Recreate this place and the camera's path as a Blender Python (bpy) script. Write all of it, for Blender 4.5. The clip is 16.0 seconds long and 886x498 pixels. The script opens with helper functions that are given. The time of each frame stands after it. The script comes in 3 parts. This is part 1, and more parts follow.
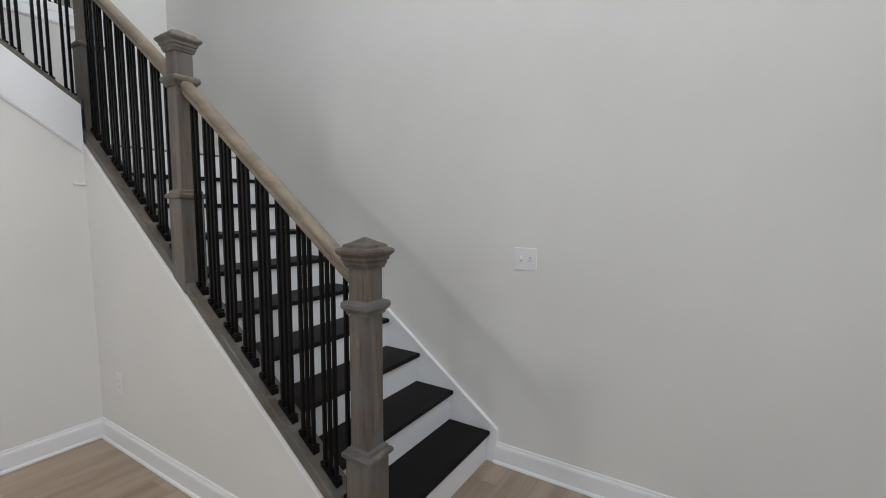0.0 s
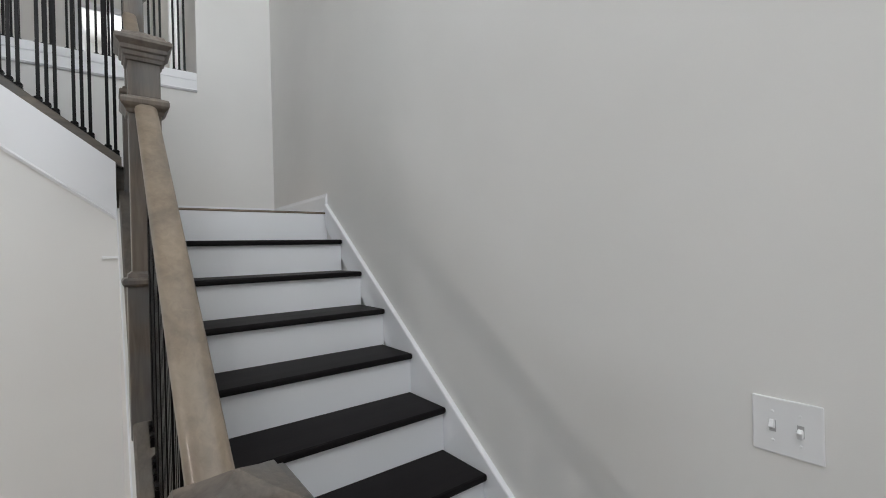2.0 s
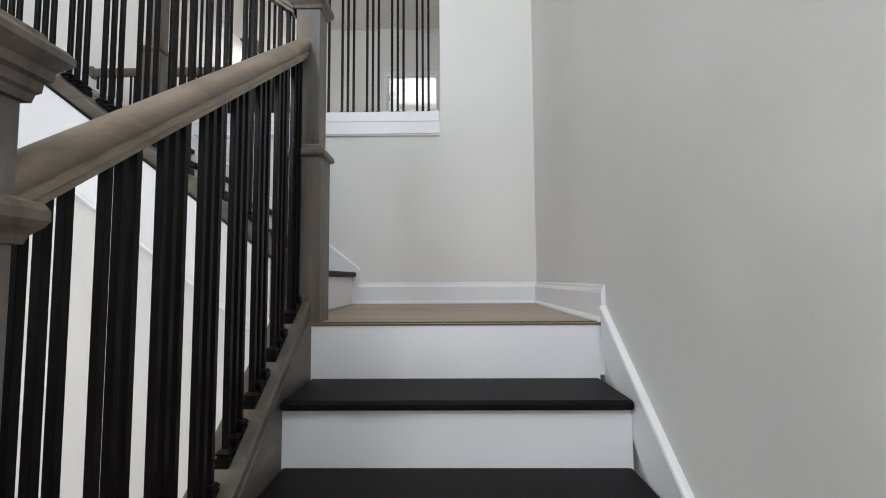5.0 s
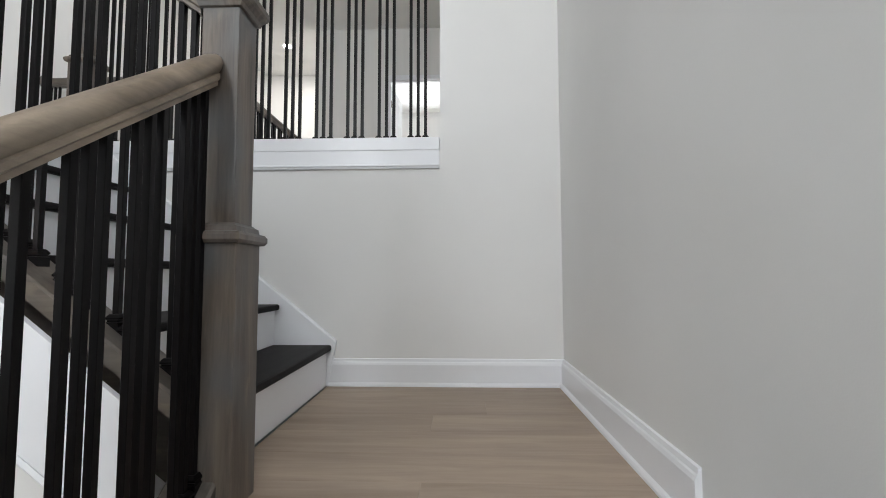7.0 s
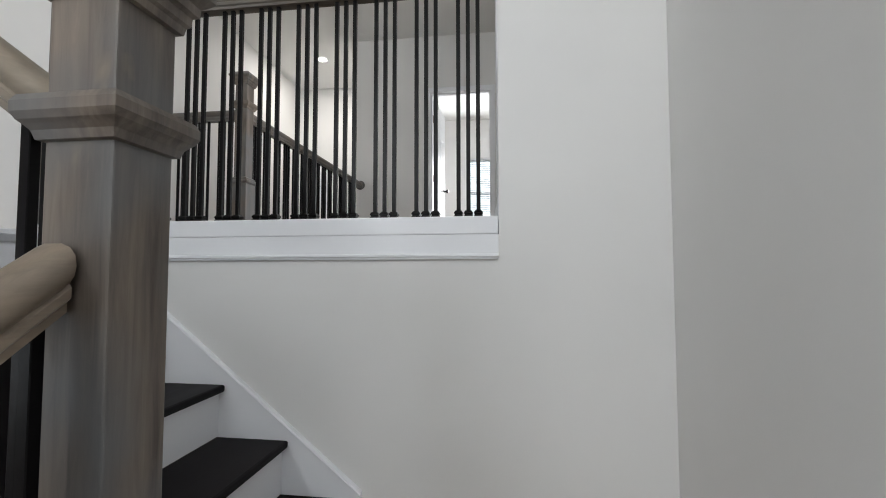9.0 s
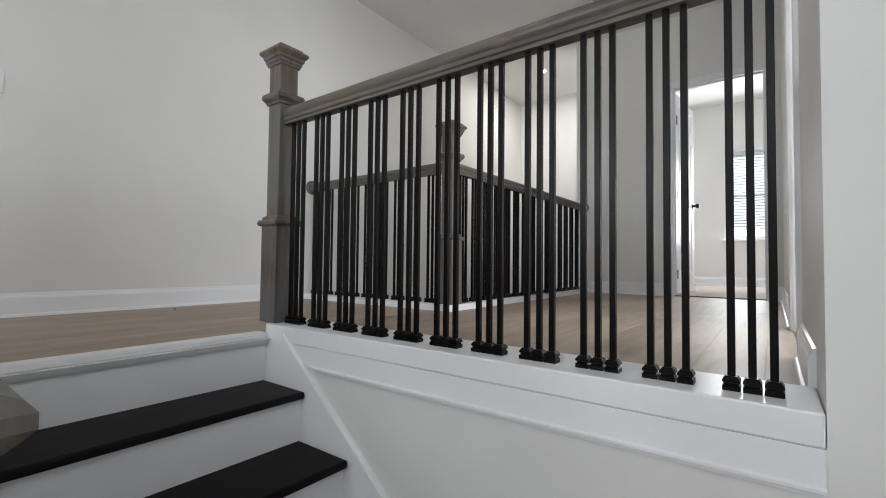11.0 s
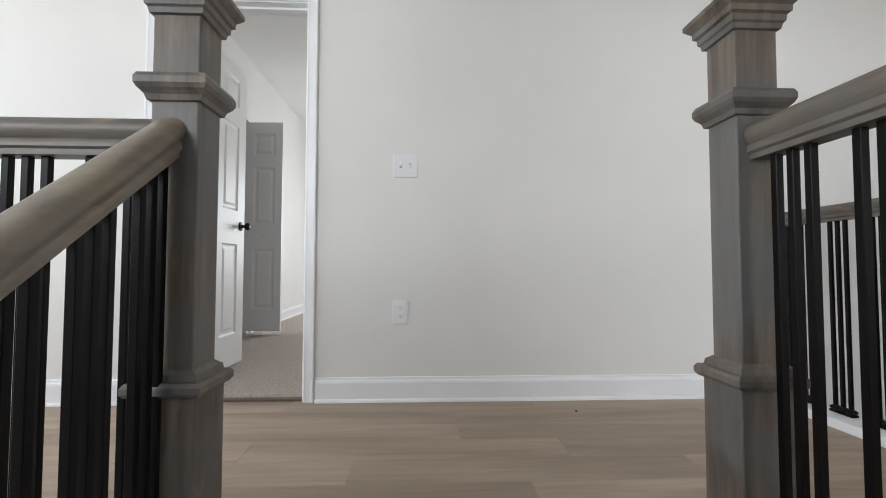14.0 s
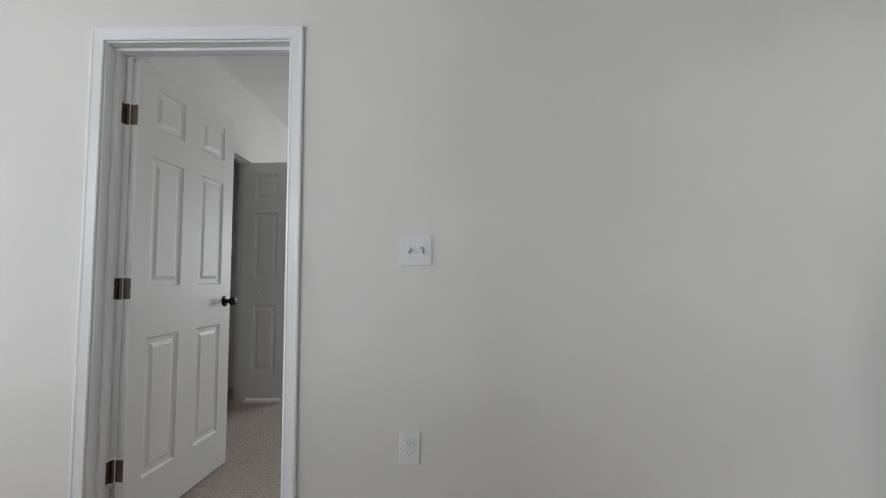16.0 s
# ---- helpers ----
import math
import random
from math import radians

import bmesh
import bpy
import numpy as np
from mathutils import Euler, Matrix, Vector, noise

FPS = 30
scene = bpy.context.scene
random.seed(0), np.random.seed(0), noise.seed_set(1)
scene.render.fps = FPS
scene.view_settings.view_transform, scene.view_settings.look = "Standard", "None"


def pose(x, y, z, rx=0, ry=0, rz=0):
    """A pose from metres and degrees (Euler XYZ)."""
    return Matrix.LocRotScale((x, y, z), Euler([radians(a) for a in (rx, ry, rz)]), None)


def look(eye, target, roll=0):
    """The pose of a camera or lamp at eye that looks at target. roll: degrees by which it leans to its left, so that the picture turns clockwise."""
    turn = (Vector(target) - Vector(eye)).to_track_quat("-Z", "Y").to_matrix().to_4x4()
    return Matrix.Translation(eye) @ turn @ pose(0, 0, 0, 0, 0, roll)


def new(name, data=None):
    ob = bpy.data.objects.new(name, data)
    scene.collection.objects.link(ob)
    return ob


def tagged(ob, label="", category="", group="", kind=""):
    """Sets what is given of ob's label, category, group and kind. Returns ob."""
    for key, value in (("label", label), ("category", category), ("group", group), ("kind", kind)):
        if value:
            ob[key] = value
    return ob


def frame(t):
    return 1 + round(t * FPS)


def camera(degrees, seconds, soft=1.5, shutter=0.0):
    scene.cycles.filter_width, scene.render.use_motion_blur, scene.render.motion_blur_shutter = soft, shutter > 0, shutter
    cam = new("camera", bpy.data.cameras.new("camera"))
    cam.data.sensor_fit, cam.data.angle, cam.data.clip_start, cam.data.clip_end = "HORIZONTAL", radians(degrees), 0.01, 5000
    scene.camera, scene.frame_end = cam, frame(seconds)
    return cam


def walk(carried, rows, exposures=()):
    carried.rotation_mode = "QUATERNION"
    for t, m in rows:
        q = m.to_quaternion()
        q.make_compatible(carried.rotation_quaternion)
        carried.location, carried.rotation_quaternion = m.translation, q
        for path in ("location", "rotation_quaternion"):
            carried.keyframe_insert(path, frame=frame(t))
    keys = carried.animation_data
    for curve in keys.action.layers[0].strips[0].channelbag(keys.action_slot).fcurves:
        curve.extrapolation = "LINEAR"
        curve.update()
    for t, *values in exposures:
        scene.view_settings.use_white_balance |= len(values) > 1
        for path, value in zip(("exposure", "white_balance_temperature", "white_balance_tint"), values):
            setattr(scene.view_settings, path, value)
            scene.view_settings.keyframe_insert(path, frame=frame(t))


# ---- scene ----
cam = camera(90.4, 16.0, soft=1.0)
PATH = [
    (0, (-2.282, -0.996, 1.52), (-0.599, 0.066, 1.323), 0.3),
    (0.5, (-2.012, -0.893, 1.567), (-0.312, 0.141, 1.37), 0.2),
    (1, (-1.74, -0.757, 1.596), (-0.065, 0.325, 1.432), -0.1),
    (1.5, (-1.468, -0.572, 1.646), (0.043, 0.737, 1.575), -0.9),
    (2, (-1.173, -0.412, 1.638), (0.039, 1.178, 1.639), -1.5),
    (2.5, (-0.922, -0.215, 1.667), (-0.02, 1.57, 1.701), -1.9),
    (3, (-0.762, 0.065, 1.662), (-0.102, 1.951, 1.728), -1.1),
    (3.5, (-0.653, 0.334, 1.687), (-0.27, 2.294, 1.78), -1.0),
    (4, (-0.598, 0.545, 1.807), (-0.426, 2.535, 1.922), -0.8),
    (6.5, (-0.487, 1.307, 2.33), (-0.569, 3.3, 2.472), -0.2),
    (7, (-0.488, 1.453, 2.417), (-0.56, 3.447, 2.541), -0.1),
    (7.5, (-0.488, 1.569, 2.545), (-0.592, 3.563, 2.656), -0.0),
    (8, (-0.514, 1.697, 2.66), (-0.655, 3.689, 2.766), -0.1),
    (10.3, (-0.594, 2.344, 3.202), (-1.346, 4.196, 3.267), 0.4),
    (10.5, (-0.596, 2.385, 3.246), (-1.47, 4.183, 3.309), 0.5),
    (11, (-0.653, 2.481, 3.355), (-1.853, 4.08, 3.42), 0.6),
    (11.5, (-0.742, 2.638, 3.4), (-2.27, 3.925, 3.489), 0.2),
    (12, (-0.846, 2.773, 3.468), (-2.61, 3.707, 3.586), 0.1),
    (12.5, (-1.0, 2.808, 3.515), (-2.879, 3.487, 3.607), 0.5),
    (13, (-1.152, 2.876, 3.539), (-3.118, 3.232, 3.631), 0.5),
    (13.5, (-1.35, 2.913, 3.599), (-3.34, 3.096, 3.683), 0.3),
    (14, (-1.531, 2.949, 3.747), (-3.528, 3.037, 3.828), 0.1),
    (14.5, (-1.698, 2.986, 3.858), (-3.696, 3.019, 3.945), -0.1),
    (15, (-1.828, 2.975, 3.954), (-3.826, 2.983, 4.055), 0.1),
    (15.5, (-1.974, 2.962, 4.09), (-3.971, 2.958, 4.197), -0.1),
    (16, (-2.097, 2.981, 4.179), (-4.093, 2.957, 4.303), -0.1),
]
walk(cam, [(t, look(eye, aim, roll)) for t, eye, aim, roll in PATH],
     [(0, -0.20), (1.5, -0.17), (2.5, -0.28), (3, -0.34), (4, -0.06), (6.5, 0.1), (8, 0.0), (10.5, -0.29), (11, -0.24), (12, -0.05), (13.5, 0.04), (14.5, -0.03), (16, -0.50)])

# ---- world, sun, daylight in the window openings, exposure ----
world = bpy.data.worlds.new("sky")
scene.world = world
world.use_nodes = True
_nt = world.node_tree
_sky = _nt.nodes.new("ShaderNodeTexSky")
_sky.sky_type, _sky.sun_disc = "NISHITA", False
_sky.sun_elevation, _sky.sun_rotation = radians(48), radians(200)
_nt.links.new(_sky.outputs["Color"], _nt.nodes["Background"].inputs["Color"])
_nt.nodes["Background"].inputs["Strength"].default_value = 0.12
sun = new("sun", bpy.data.lights.new("sun", "SUN"))
sun.data.energy, sun.data.angle, sun.data.color = 1.2, radians(10), (1.0, 0.96, 0.9)
sun.matrix_world = look((0, 0, 0), (0.3, -0.62, -0.72))


def window_light(name, eye, aim, w, h, watts, color=(0.93, 0.97, 1.0)):
    """Sky light as an area lamp in a window's opening, mostly one assumed out of view."""
    lamp = new(name, bpy.data.lights.new(name, "AREA"))
    lamp.data.shape, lamp.data.size, lamp.data.size_y = "RECTANGLE", w, h
    lamp.data.energy, lamp.data.color = watts, color
    lamp.matrix_world = look(eye, aim)
    return lamp


# only the north room's window is seen; the other openings are assumed sources
window_light("daylight_family_room", (-6.35, -0.6, 2.05), (0, 0.6, 1.4), 1.7, 1.0, 36, (0.87, 0.94, 1.0))
window_light("daylight_entry", (-1.6, -4.85, 1.6), (-1.6, 0, 1.6), 2.2, 1.7, 13, (0.87, 0.94, 1.0))
window_light("daylight_foyer", (-2.75, -2.45, 4.75), (0, 1.8, 2.2), 1.8, 1.4, 112)
# no known window here: added high in the stair wall to brighten the hall
window_light("daylight_added_stairwell", (0.05, 0.1, 4.98), (-3, 2.2, 4.1), 2.6, 1.15, 80)
window_light("daylight_bedroom", (-8.75, 3.3, 4.5), (-4, 3.0, 4.2), 1.6, 1.5, 70)
# unseen side-room window, added to lift the north part of the hall
window_light("daylight_added_east_room", (3.0, 4.8, 4.5), (-1, 4.6, 4.0), 1.8, 1.5, 175)
window_light("daylight_north_room", (-0.70, 10.53, 4.4), (-0.9, 7, 4.1), 1.3, 1.3, 90)

# ---- plan ----
RISE, RUN, RUN2 = 0.1905, 0.2538, 0.2515
N0, U0 = 0.092, -1.088                     # first nosings of the two flights
LAND, UP = 10 * RISE, 16 * RISE          # landing and upper floor
CEIL = 5.90
LOWCEIL = 2.74
YW = 3.55                                 # face of the wall across the landing
XL, YL = -1.056, 2.468                    # lines of the two raking rails
XN = -2.418                               # newels at the top of the upper flight
YG = 3.618                                # line of the guard on the half wall
XDOOR = -3.862                            # face of the wall with the bedroom door
YV = 4.84                                 # line of the guard of the second opening
X6 = -2.365
NOSE1 = lambda y: RISE + (y - N0) * RISE / RUN            # nosing line of the lower flight
NOSE2 = lambda x: LAND + RISE + (U0 - x) * RISE / RUN2      # nosing line of the upper flight
RAIL1 = lambda y: 1.275 + 0.755 * (y - 0.14)      # tops of the raking handrails
RAIL1B = lambda y: 2.940 + 0.71 * (y - 2.43)
RAIL2 = lambda x: 4.027 - 0.715 * (x + 2.372)

# ---- materials ----


def material(name, color, rough=0.5, metal=0.0, spec=0.5):
    m = bpy.data.materials.new(name)
    m.use_nodes = True
    b = m.node_tree.nodes["Principled BSDF"]
    b.inputs["Base Color"].default_value = (*color, 1)
    b.inputs["Roughness"].default_value = rough
    b.inputs["Metallic"].default_value = metal
    b.inputs["Specular IOR Level"].default_value = spec
    return m


def link(m, a, ao, b, bi):
    m.node_tree.links.new(a.outputs[ao], b.inputs[bi])


def node(m, kind, **inputs):
    n = m.node_tree.nodes.new(kind)
    for k, v in inputs.items():
        n.inputs[k.replace("_", " ")].default_value = v
    return n


def ramp(m, stops):
    n = m.node_tree.nodes.new("ShaderNodeValToRGB")
    els = n.color_ramp.elements
    while len(els) < len(stops):
        els.new(0.5)
    for e, (p, c) in zip(els, stops):
        e.position, e.color = p, (*c, 1)
    return n


def painted(name, color, rough, orange=0.0004, blotch=0.03, scale=260.0, spec=0.35):
    """Rolled or brushed paint: faint blotches and fine stipple."""
    m = material(name, color, rough, spec=spec)
    b = m.node_tree.nodes["Principled BSDF"]
    co = m.node_tree.nodes.new("ShaderNodeNewGeometry")
    big = node(m, "ShaderNodeTexNoise", Scale=1.3, Detail=3.0)
    fine = node(m, "ShaderNodeTexNoise", Scale=scale, Detail=2.0)
    link(m, co, "Position", big, "Vector")
    link(m, co, "Position", fine, "Vector")
    lo = tuple(c * (1 - blotch) for c in color)
    hi = tuple(min(1, c * (1 + blotch)) for c in color)
    r = ramp(m, [(0.3, lo), (0.7, hi)])
    link(m, big, "Fac", r, "Fac")
    link(m, r, "Color", b, "Base Color")
    bump = node(m, "ShaderNodeBump", Strength=0.35, Distance=orange)
    link(m, fine, "Fac", bump, "Height")
    link(m, bump, "Normal", b, "Normal")
    return m


def wood(name, dark, light, rough, along="Z", grain=30.0, stretch=14.0, vary=0.1, bump=0.0006, grey=0.0, sheen=0.4):
    """Stained wood with the grain along one local axis, different on each piece."""
    m = material(name, light, rough, spec=sheen)
    b = m.node_tree.nodes["Principled BSDF"]
    tc = m.node_tree.nodes.new("ShaderNodeTexCoord")
    info = m.node_tree.nodes.new("ShaderNodeObjectInfo")
    add = m.node_tree.nodes.new("ShaderNodeVectorMath")
    add.operation = "MULTIPLY_ADD"
    add.inputs[1].default_value = (37.0, 17.0, 29.0)
    link(m, info, "Random", add, 0)
    link(m, tc, "Object", add, 2)
    mp = m.node_tree.nodes.new("ShaderNodeMapping")
    s = [1.0, 1.0, 1.0]
    s["XYZ".index(along)] = 1.0 / stretch
    mp.inputs["Scale"].default_value = s
    link(m, add, "Vector", mp, "Vector")
    g = node(m, "ShaderNodeTexNoise", Scale=grain, Detail=6.0, Roughness=0.65, Distortion=0.6)
    big = node(m, "ShaderNodeTexNoise", Scale=grain * 0.14, Detail=3.0, Distortion=0.8)
    link(m, mp, "Vector", g, "Vector")
    link(m, mp, "Vector", big, "Vector")
    mid = tuple((a + c) / 2 for a, c in zip(dark, light))
    r1 = ramp(m, [(0.32, dark), (0.5, mid), (0.68, light)])
    link(m, g, "Fac", r1, "Fac")
    r2 = ramp(m, [(0.36, dark), (0.64, light)])
    link(m, big, "Fac", r2, "Fac")
    mix = m.node_tree.nodes.new("ShaderNodeMixRGB")
    mix.inputs["Fac"].default_value = 0.6
    link(m, r1, "Color", mix, "Color1")
    link(m, r2, "Color", mix, "Color2")
    if grey:
        tone = node(m, "ShaderNodeTexNoise", Scale=5.0, Detail=2.0)
        knot = node(m, "ShaderNodeTexNoise", Scale=15.0, Detail=4.0, Distortion=0.4)
        link(m, add, "Vector", tone, "Vector")
        mp2 = m.node_tree.nodes.new("ShaderNodeMapping")
        s2 = [1.0, 1.0, 1.0]
        s2["XYZ".index(along)] = 0.35
        mp2.inputs["Scale"].default_value = s2
        link(m, add, "Vector", mp2, "Vector")
        link(m, mp2, "Vector", knot, "Vector")
        tr = ramp(m, [(0.42, (0, 0, 0)), (0.62, (grey, grey, grey))])
        link(m, tone, "Fac", tr, "Fac")
        gm = m.node_tree.nodes.new("ShaderNodeMixRGB")
        gm.inputs["Color2"].default_value = (0.120, 0.126, 0.131, 1)
        link(m, tr, "Color", gm, "Fac")
        link(m, mix, "Color", gm, "Color1")
        kr = ramp(m, [(0.64, (0, 0, 0)), (0.78, (0.45, 0.45, 0.45))])
        link(m, knot, "Fac", kr, "Fac")
        km = m.node_tree.nodes.new("ShaderNodeMixRGB")
        km.inputs["Color2"].default_value = (0.33, 0.255, 0.175, 1)
        link(m, kr, "Color", km, "Fac")
        link(m, gm, "Color", km, "Color1")
        mix = km
    hsv = m.node_tree.nodes.new("ShaderNodeHueSaturation")
    mr = m.node_tree.nodes.new("ShaderNodeMapRange")
    mr.inputs["To Min"].default_value, mr.inputs["To Max"].default_value = (1 - vary, 1 + vary)
    link(m, info, "Random", mr, "Value")
    link(m, mr, "Result", hsv, "Value")
    link(m, mix, "Color", hsv, "Color")
    link(m, hsv, "Color", b, "Base Color")
    bp = node(m, "ShaderNodeBump", Strength=0.4, Distance=bump)
    link(m, g, "Fac", bp, "Height")
    link(m, bp, "Normal", b, "Normal")
    rr = m.node_tree.nodes.new("ShaderNodeMapRange")
    rr.inputs["To Min"].default_value, rr.inputs["To Max"].default_value = rough - 0.07, rough + 0.1
    link(m, big, "Fac", rr, "Value")
    link(m, rr, "Result", b, "Roughness")
    return m


WALL = painted("wall_paint", (0.767, 0.757, 0.743), 0.62)
CEILP = painted("ceiling_paint", (0.80, 0.80, 0.78), 0.8, scale=140.0)
TRIM = painted("trim_paint", (0.84, 0.845, 0.87), 0.32, orange=0.0002, blotch=0.015, scale=180.0)
DOORP = painted("door_paint", (0.80, 0.80, 0.80), 0.38, orange=0.0003, blotch=0.02, scale=220.0)
NEWEL = wood("grey_brown_stain", (0.052, 0.041, 0.034), (0.205, 0.166, 0.133), 0.42, "Z", 85.0, 13.0, grey=0.65, bump=0.0009)
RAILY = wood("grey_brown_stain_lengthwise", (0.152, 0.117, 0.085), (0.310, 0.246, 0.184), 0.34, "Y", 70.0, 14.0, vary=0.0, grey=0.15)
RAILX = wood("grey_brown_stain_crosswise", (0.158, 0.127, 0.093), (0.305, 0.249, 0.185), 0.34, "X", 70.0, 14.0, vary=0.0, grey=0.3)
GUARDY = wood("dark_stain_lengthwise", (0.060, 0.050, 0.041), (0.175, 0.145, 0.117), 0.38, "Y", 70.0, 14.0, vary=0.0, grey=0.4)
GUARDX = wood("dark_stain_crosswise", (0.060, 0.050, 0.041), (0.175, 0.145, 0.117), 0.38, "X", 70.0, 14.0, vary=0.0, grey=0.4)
TREAD = wood("espresso_stain", (0.006, 0.0046, 0.0052), (0.0115, 0.0096, 0.0104), 0.5, "X", 45.0, 18.0, bump=0.0004, sheen=0.12)
TREADY = wood("espresso_stain_turned", (0.006, 0.0046, 0.0052), (0.0115, 0.0096, 0.0104), 0.5, "Y", 45.0, 18.0, bump=0.0004, sheen=0.12)
PLANK = wood("oak_plank", (0.262, 0.198, 0.148), (0.450, 0.356, 0.280), 0.46, "X", 34.0, 11.0, vary=0.05, bump=0.0003, sheen=0.32)
IRON = painted("black_brown_metal", (0.0036, 0.0028, 0.0031), 0.32, orange=0.0006, blotch=0.2, scale=90.0, spec=0.13)
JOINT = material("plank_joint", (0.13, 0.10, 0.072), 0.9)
PLATE = painted("white_plastic", (0.80, 0.805, 0.82), 0.3, orange=0.00005, blotch=0.01)
SLOT = material("dark_slot", (0.02, 0.02, 0.02), 0.6)
# grey that paints the shade of the recess round each toggle
SHADE = material("recess_shade_grey", (0.42, 0.42, 0.43), 0.5)
HINGE = material("oil_rubbed_bronze", (0.20, 0.155, 0.125), 0.48, 0.8)
KNOB = material("black_metal", (0.012, 0.011, 0.011), 0.3, 0.6)
# brown of the thresholds; also paints the shadow line at the landing edge
STRIP = material("threshold_and_shadow_brown", (0.10, 0.075, 0.055), 0.5)
GLASS = material("window_glass", (1, 1, 1), 0.0)
GLASS.node_tree.nodes["Principled BSDF"].inputs["Transmission Weight"].default_value = 1.0
BLIND = painted("blind_vinyl", (0.82, 0.83, 0.84), 0.5, blotch=0.02)
BLIND.node_tree.nodes["Principled BSDF"].inputs["Transmission Weight"].default_value = 0.45
LED = material("led_lens", (1, 1, 1), 0.5)
LED.node_tree.nodes["Principled BSDF"].inputs["Emission Color"].default_value = (1, 0.93, 0.82, 1)
LED.node_tree.nodes["Principled BSDF"].inputs["Emission Strength"].default_value = 14.0


def carpet_material():
    m = material("carpet", (0.34, 0.30, 0.265), 0.95, spec=0.1)
    b = m.node_tree.nodes["Principled BSDF"]
    co = m.node_tree.nodes.new("ShaderNodeNewGeometry")
    v = node(m, "ShaderNodeTexVoronoi", Scale=150.0)
    n = node(m, "ShaderNodeTexNoise", Scale=80.0, Detail=5.0)
    big = node(m, "ShaderNodeTexNoise", Scale=3.0, Detail=2.0)
    for t in (v, n, big):
        link(m, co, "Position", t, "Vector")
    r = ramp(m, [(0.25, (0.37, 0.31, 0.27)), (0.5, (0.51, 0.44, 0.395)), (0.75, (0.62, 0.55, 0.50))])
    link(m, n, "Fac", r, "Fac")
    link(m, r, "Color", b, "Base Color")
    bp = node(m, "ShaderNodeBump", Strength=1.0, Distance=0.006)
    link(m, v, "Distance", bp, "Height")
    link(m, bp, "Normal", b, "Normal")
    return m


CARPET = carpet_material()

# ---- mesh helpers ----


def box(bm, x0, x1, y0, y1, z0, z1, bevel=0.0, seg=2):
    vs = [bm.verts.new((x, y, z)) for x in (x0, x1) for y in (y0, y1) for z in (z0, z1)]
    fs = [bm.faces.new([vs[i] for i in q]) for q in
          ((0, 1, 3, 2), (4, 6, 7, 5), (0, 4, 5, 1), (2, 3, 7, 6), (0, 2, 6, 4), (1, 5, 7, 3))]
    if bevel:
        es = {e for f in fs for e in f.edges}
        bmesh.ops.bevel(bm, geom=list(es), offset=bevel, segments=seg, affect="EDGES", profile=0.5)
    return bm


def mesh_of(name, bm, mat, smooth=False):
    bmesh.ops.recalc_face_normals(bm, faces=bm.faces)
    me = bpy.data.meshes.new(name)
    bm.to_mesh(me)
    bm.free()
    me.materials.append(mat)
    for p in me.polygons:
        p.use_smooth = smooth
    if smooth:
        me.set_sharp_from_angle(angle=radians(38))
    return me


def part(name, bm, mat, parent=None, label="", smooth=False):
    ob = new(name, mesh_of(name, bm, mat, smooth))
    ob.parent = parent
    return tagged(ob, label)


def boxed(name, mat, dims, parent=None, bevel=0.0, label=""):
    return part(name, box(bmesh.new(), *dims, bevel=bevel), mat, parent, label)


def thing(name, label, category, at=(0, 0, 0), group="", kind=""):
    ob = new(name)
    ob.empty_display_size = 0.1
    ob.location = at
    return tagged(ob, label, category, group, kind)


def structure(name, mat, pieces, label, category="wall", bevel=0.0):
    bm = bmesh.new()
    for d in pieces:
        box(bm, *d, bevel=bevel)
    return tagged(part(name, bm, mat), label, category, kind="structure")


def sweep(bm, profile, a, b, side):
    """A profile of (across, up) points carried from a to b with plumb-cut ends."""
    a, b, side = Vector(a), Vector(b), Vector(side)
    rows = [[bm.verts.new(p + side * u + Vector((0, 0, w))) for u, w in profile] for p in (a, b)]
    n = len(profile)
    for i in range(n):
        bm.faces.new((rows[0][i], rows[0][(i + 1) % n], rows[1][(i + 1) % n], rows[1][i]))
    bm.faces.new(rows[0]), bm.faces.new(rows[1][::-1])
    return bm


def extrude_poly(bm, pts, offset):
    """A flat outline of 3D points given thickness."""
    a = [bm.verts.new(p) for p in pts]
    b = [bm.verts.new(Vector(p) + Vector(offset)) for p in pts]
    n = len(pts)
    for i in range(n):
        bm.faces.new((a[i], a[(i + 1) % n], b[(i + 1) % n], b[i]))
    bm.faces.new(a[::-1]), bm.faces.new(b)
    return bm


def lathe(bm, profile, seg=24, axis="Z"):
    """A turned shape of (radius, height) points."""
    rings = []
    for rad, h in profile:
        ring = []
        for i in range(seg):
            a = 2 * math.pi * i / seg
            p = (rad * math.cos(a), rad * math.sin(a), h)
            p = p if axis == "Z" else (h, p[0], p[1]) if axis == "X" else (p[0], h, p[1])
            ring.append(bm.verts.new(p))
        rings.append(ring)
    for q, w in zip(rings, rings[1:]):
        for i in range(seg):
            bm.faces.new((q[i], q[(i + 1) % seg], w[(i + 1) % seg], w[i]))
    bm.faces.new(rings[0][::-1]), bm.faces.new(rings[-1])
    return bm


def square_turn(bm, profile):
    """A square moulding of (half width, height) points."""
    rings = [[bm.verts.new((sx * h, sy * h, z)) for sx, sy in ((-1, -1), (1, -1), (1, 1), (-1, 1))] for h, z in profile]
    for q, w in zip(rings, rings[1:]):
        for i in range(4):
            bm.faces.new((q[i], q[(i + 1) % 4], w[(i + 1) % 4], w[i]))
    bm.faces.new(rings[0][::-1]), bm.faces.new(rings[-1])
    return bm


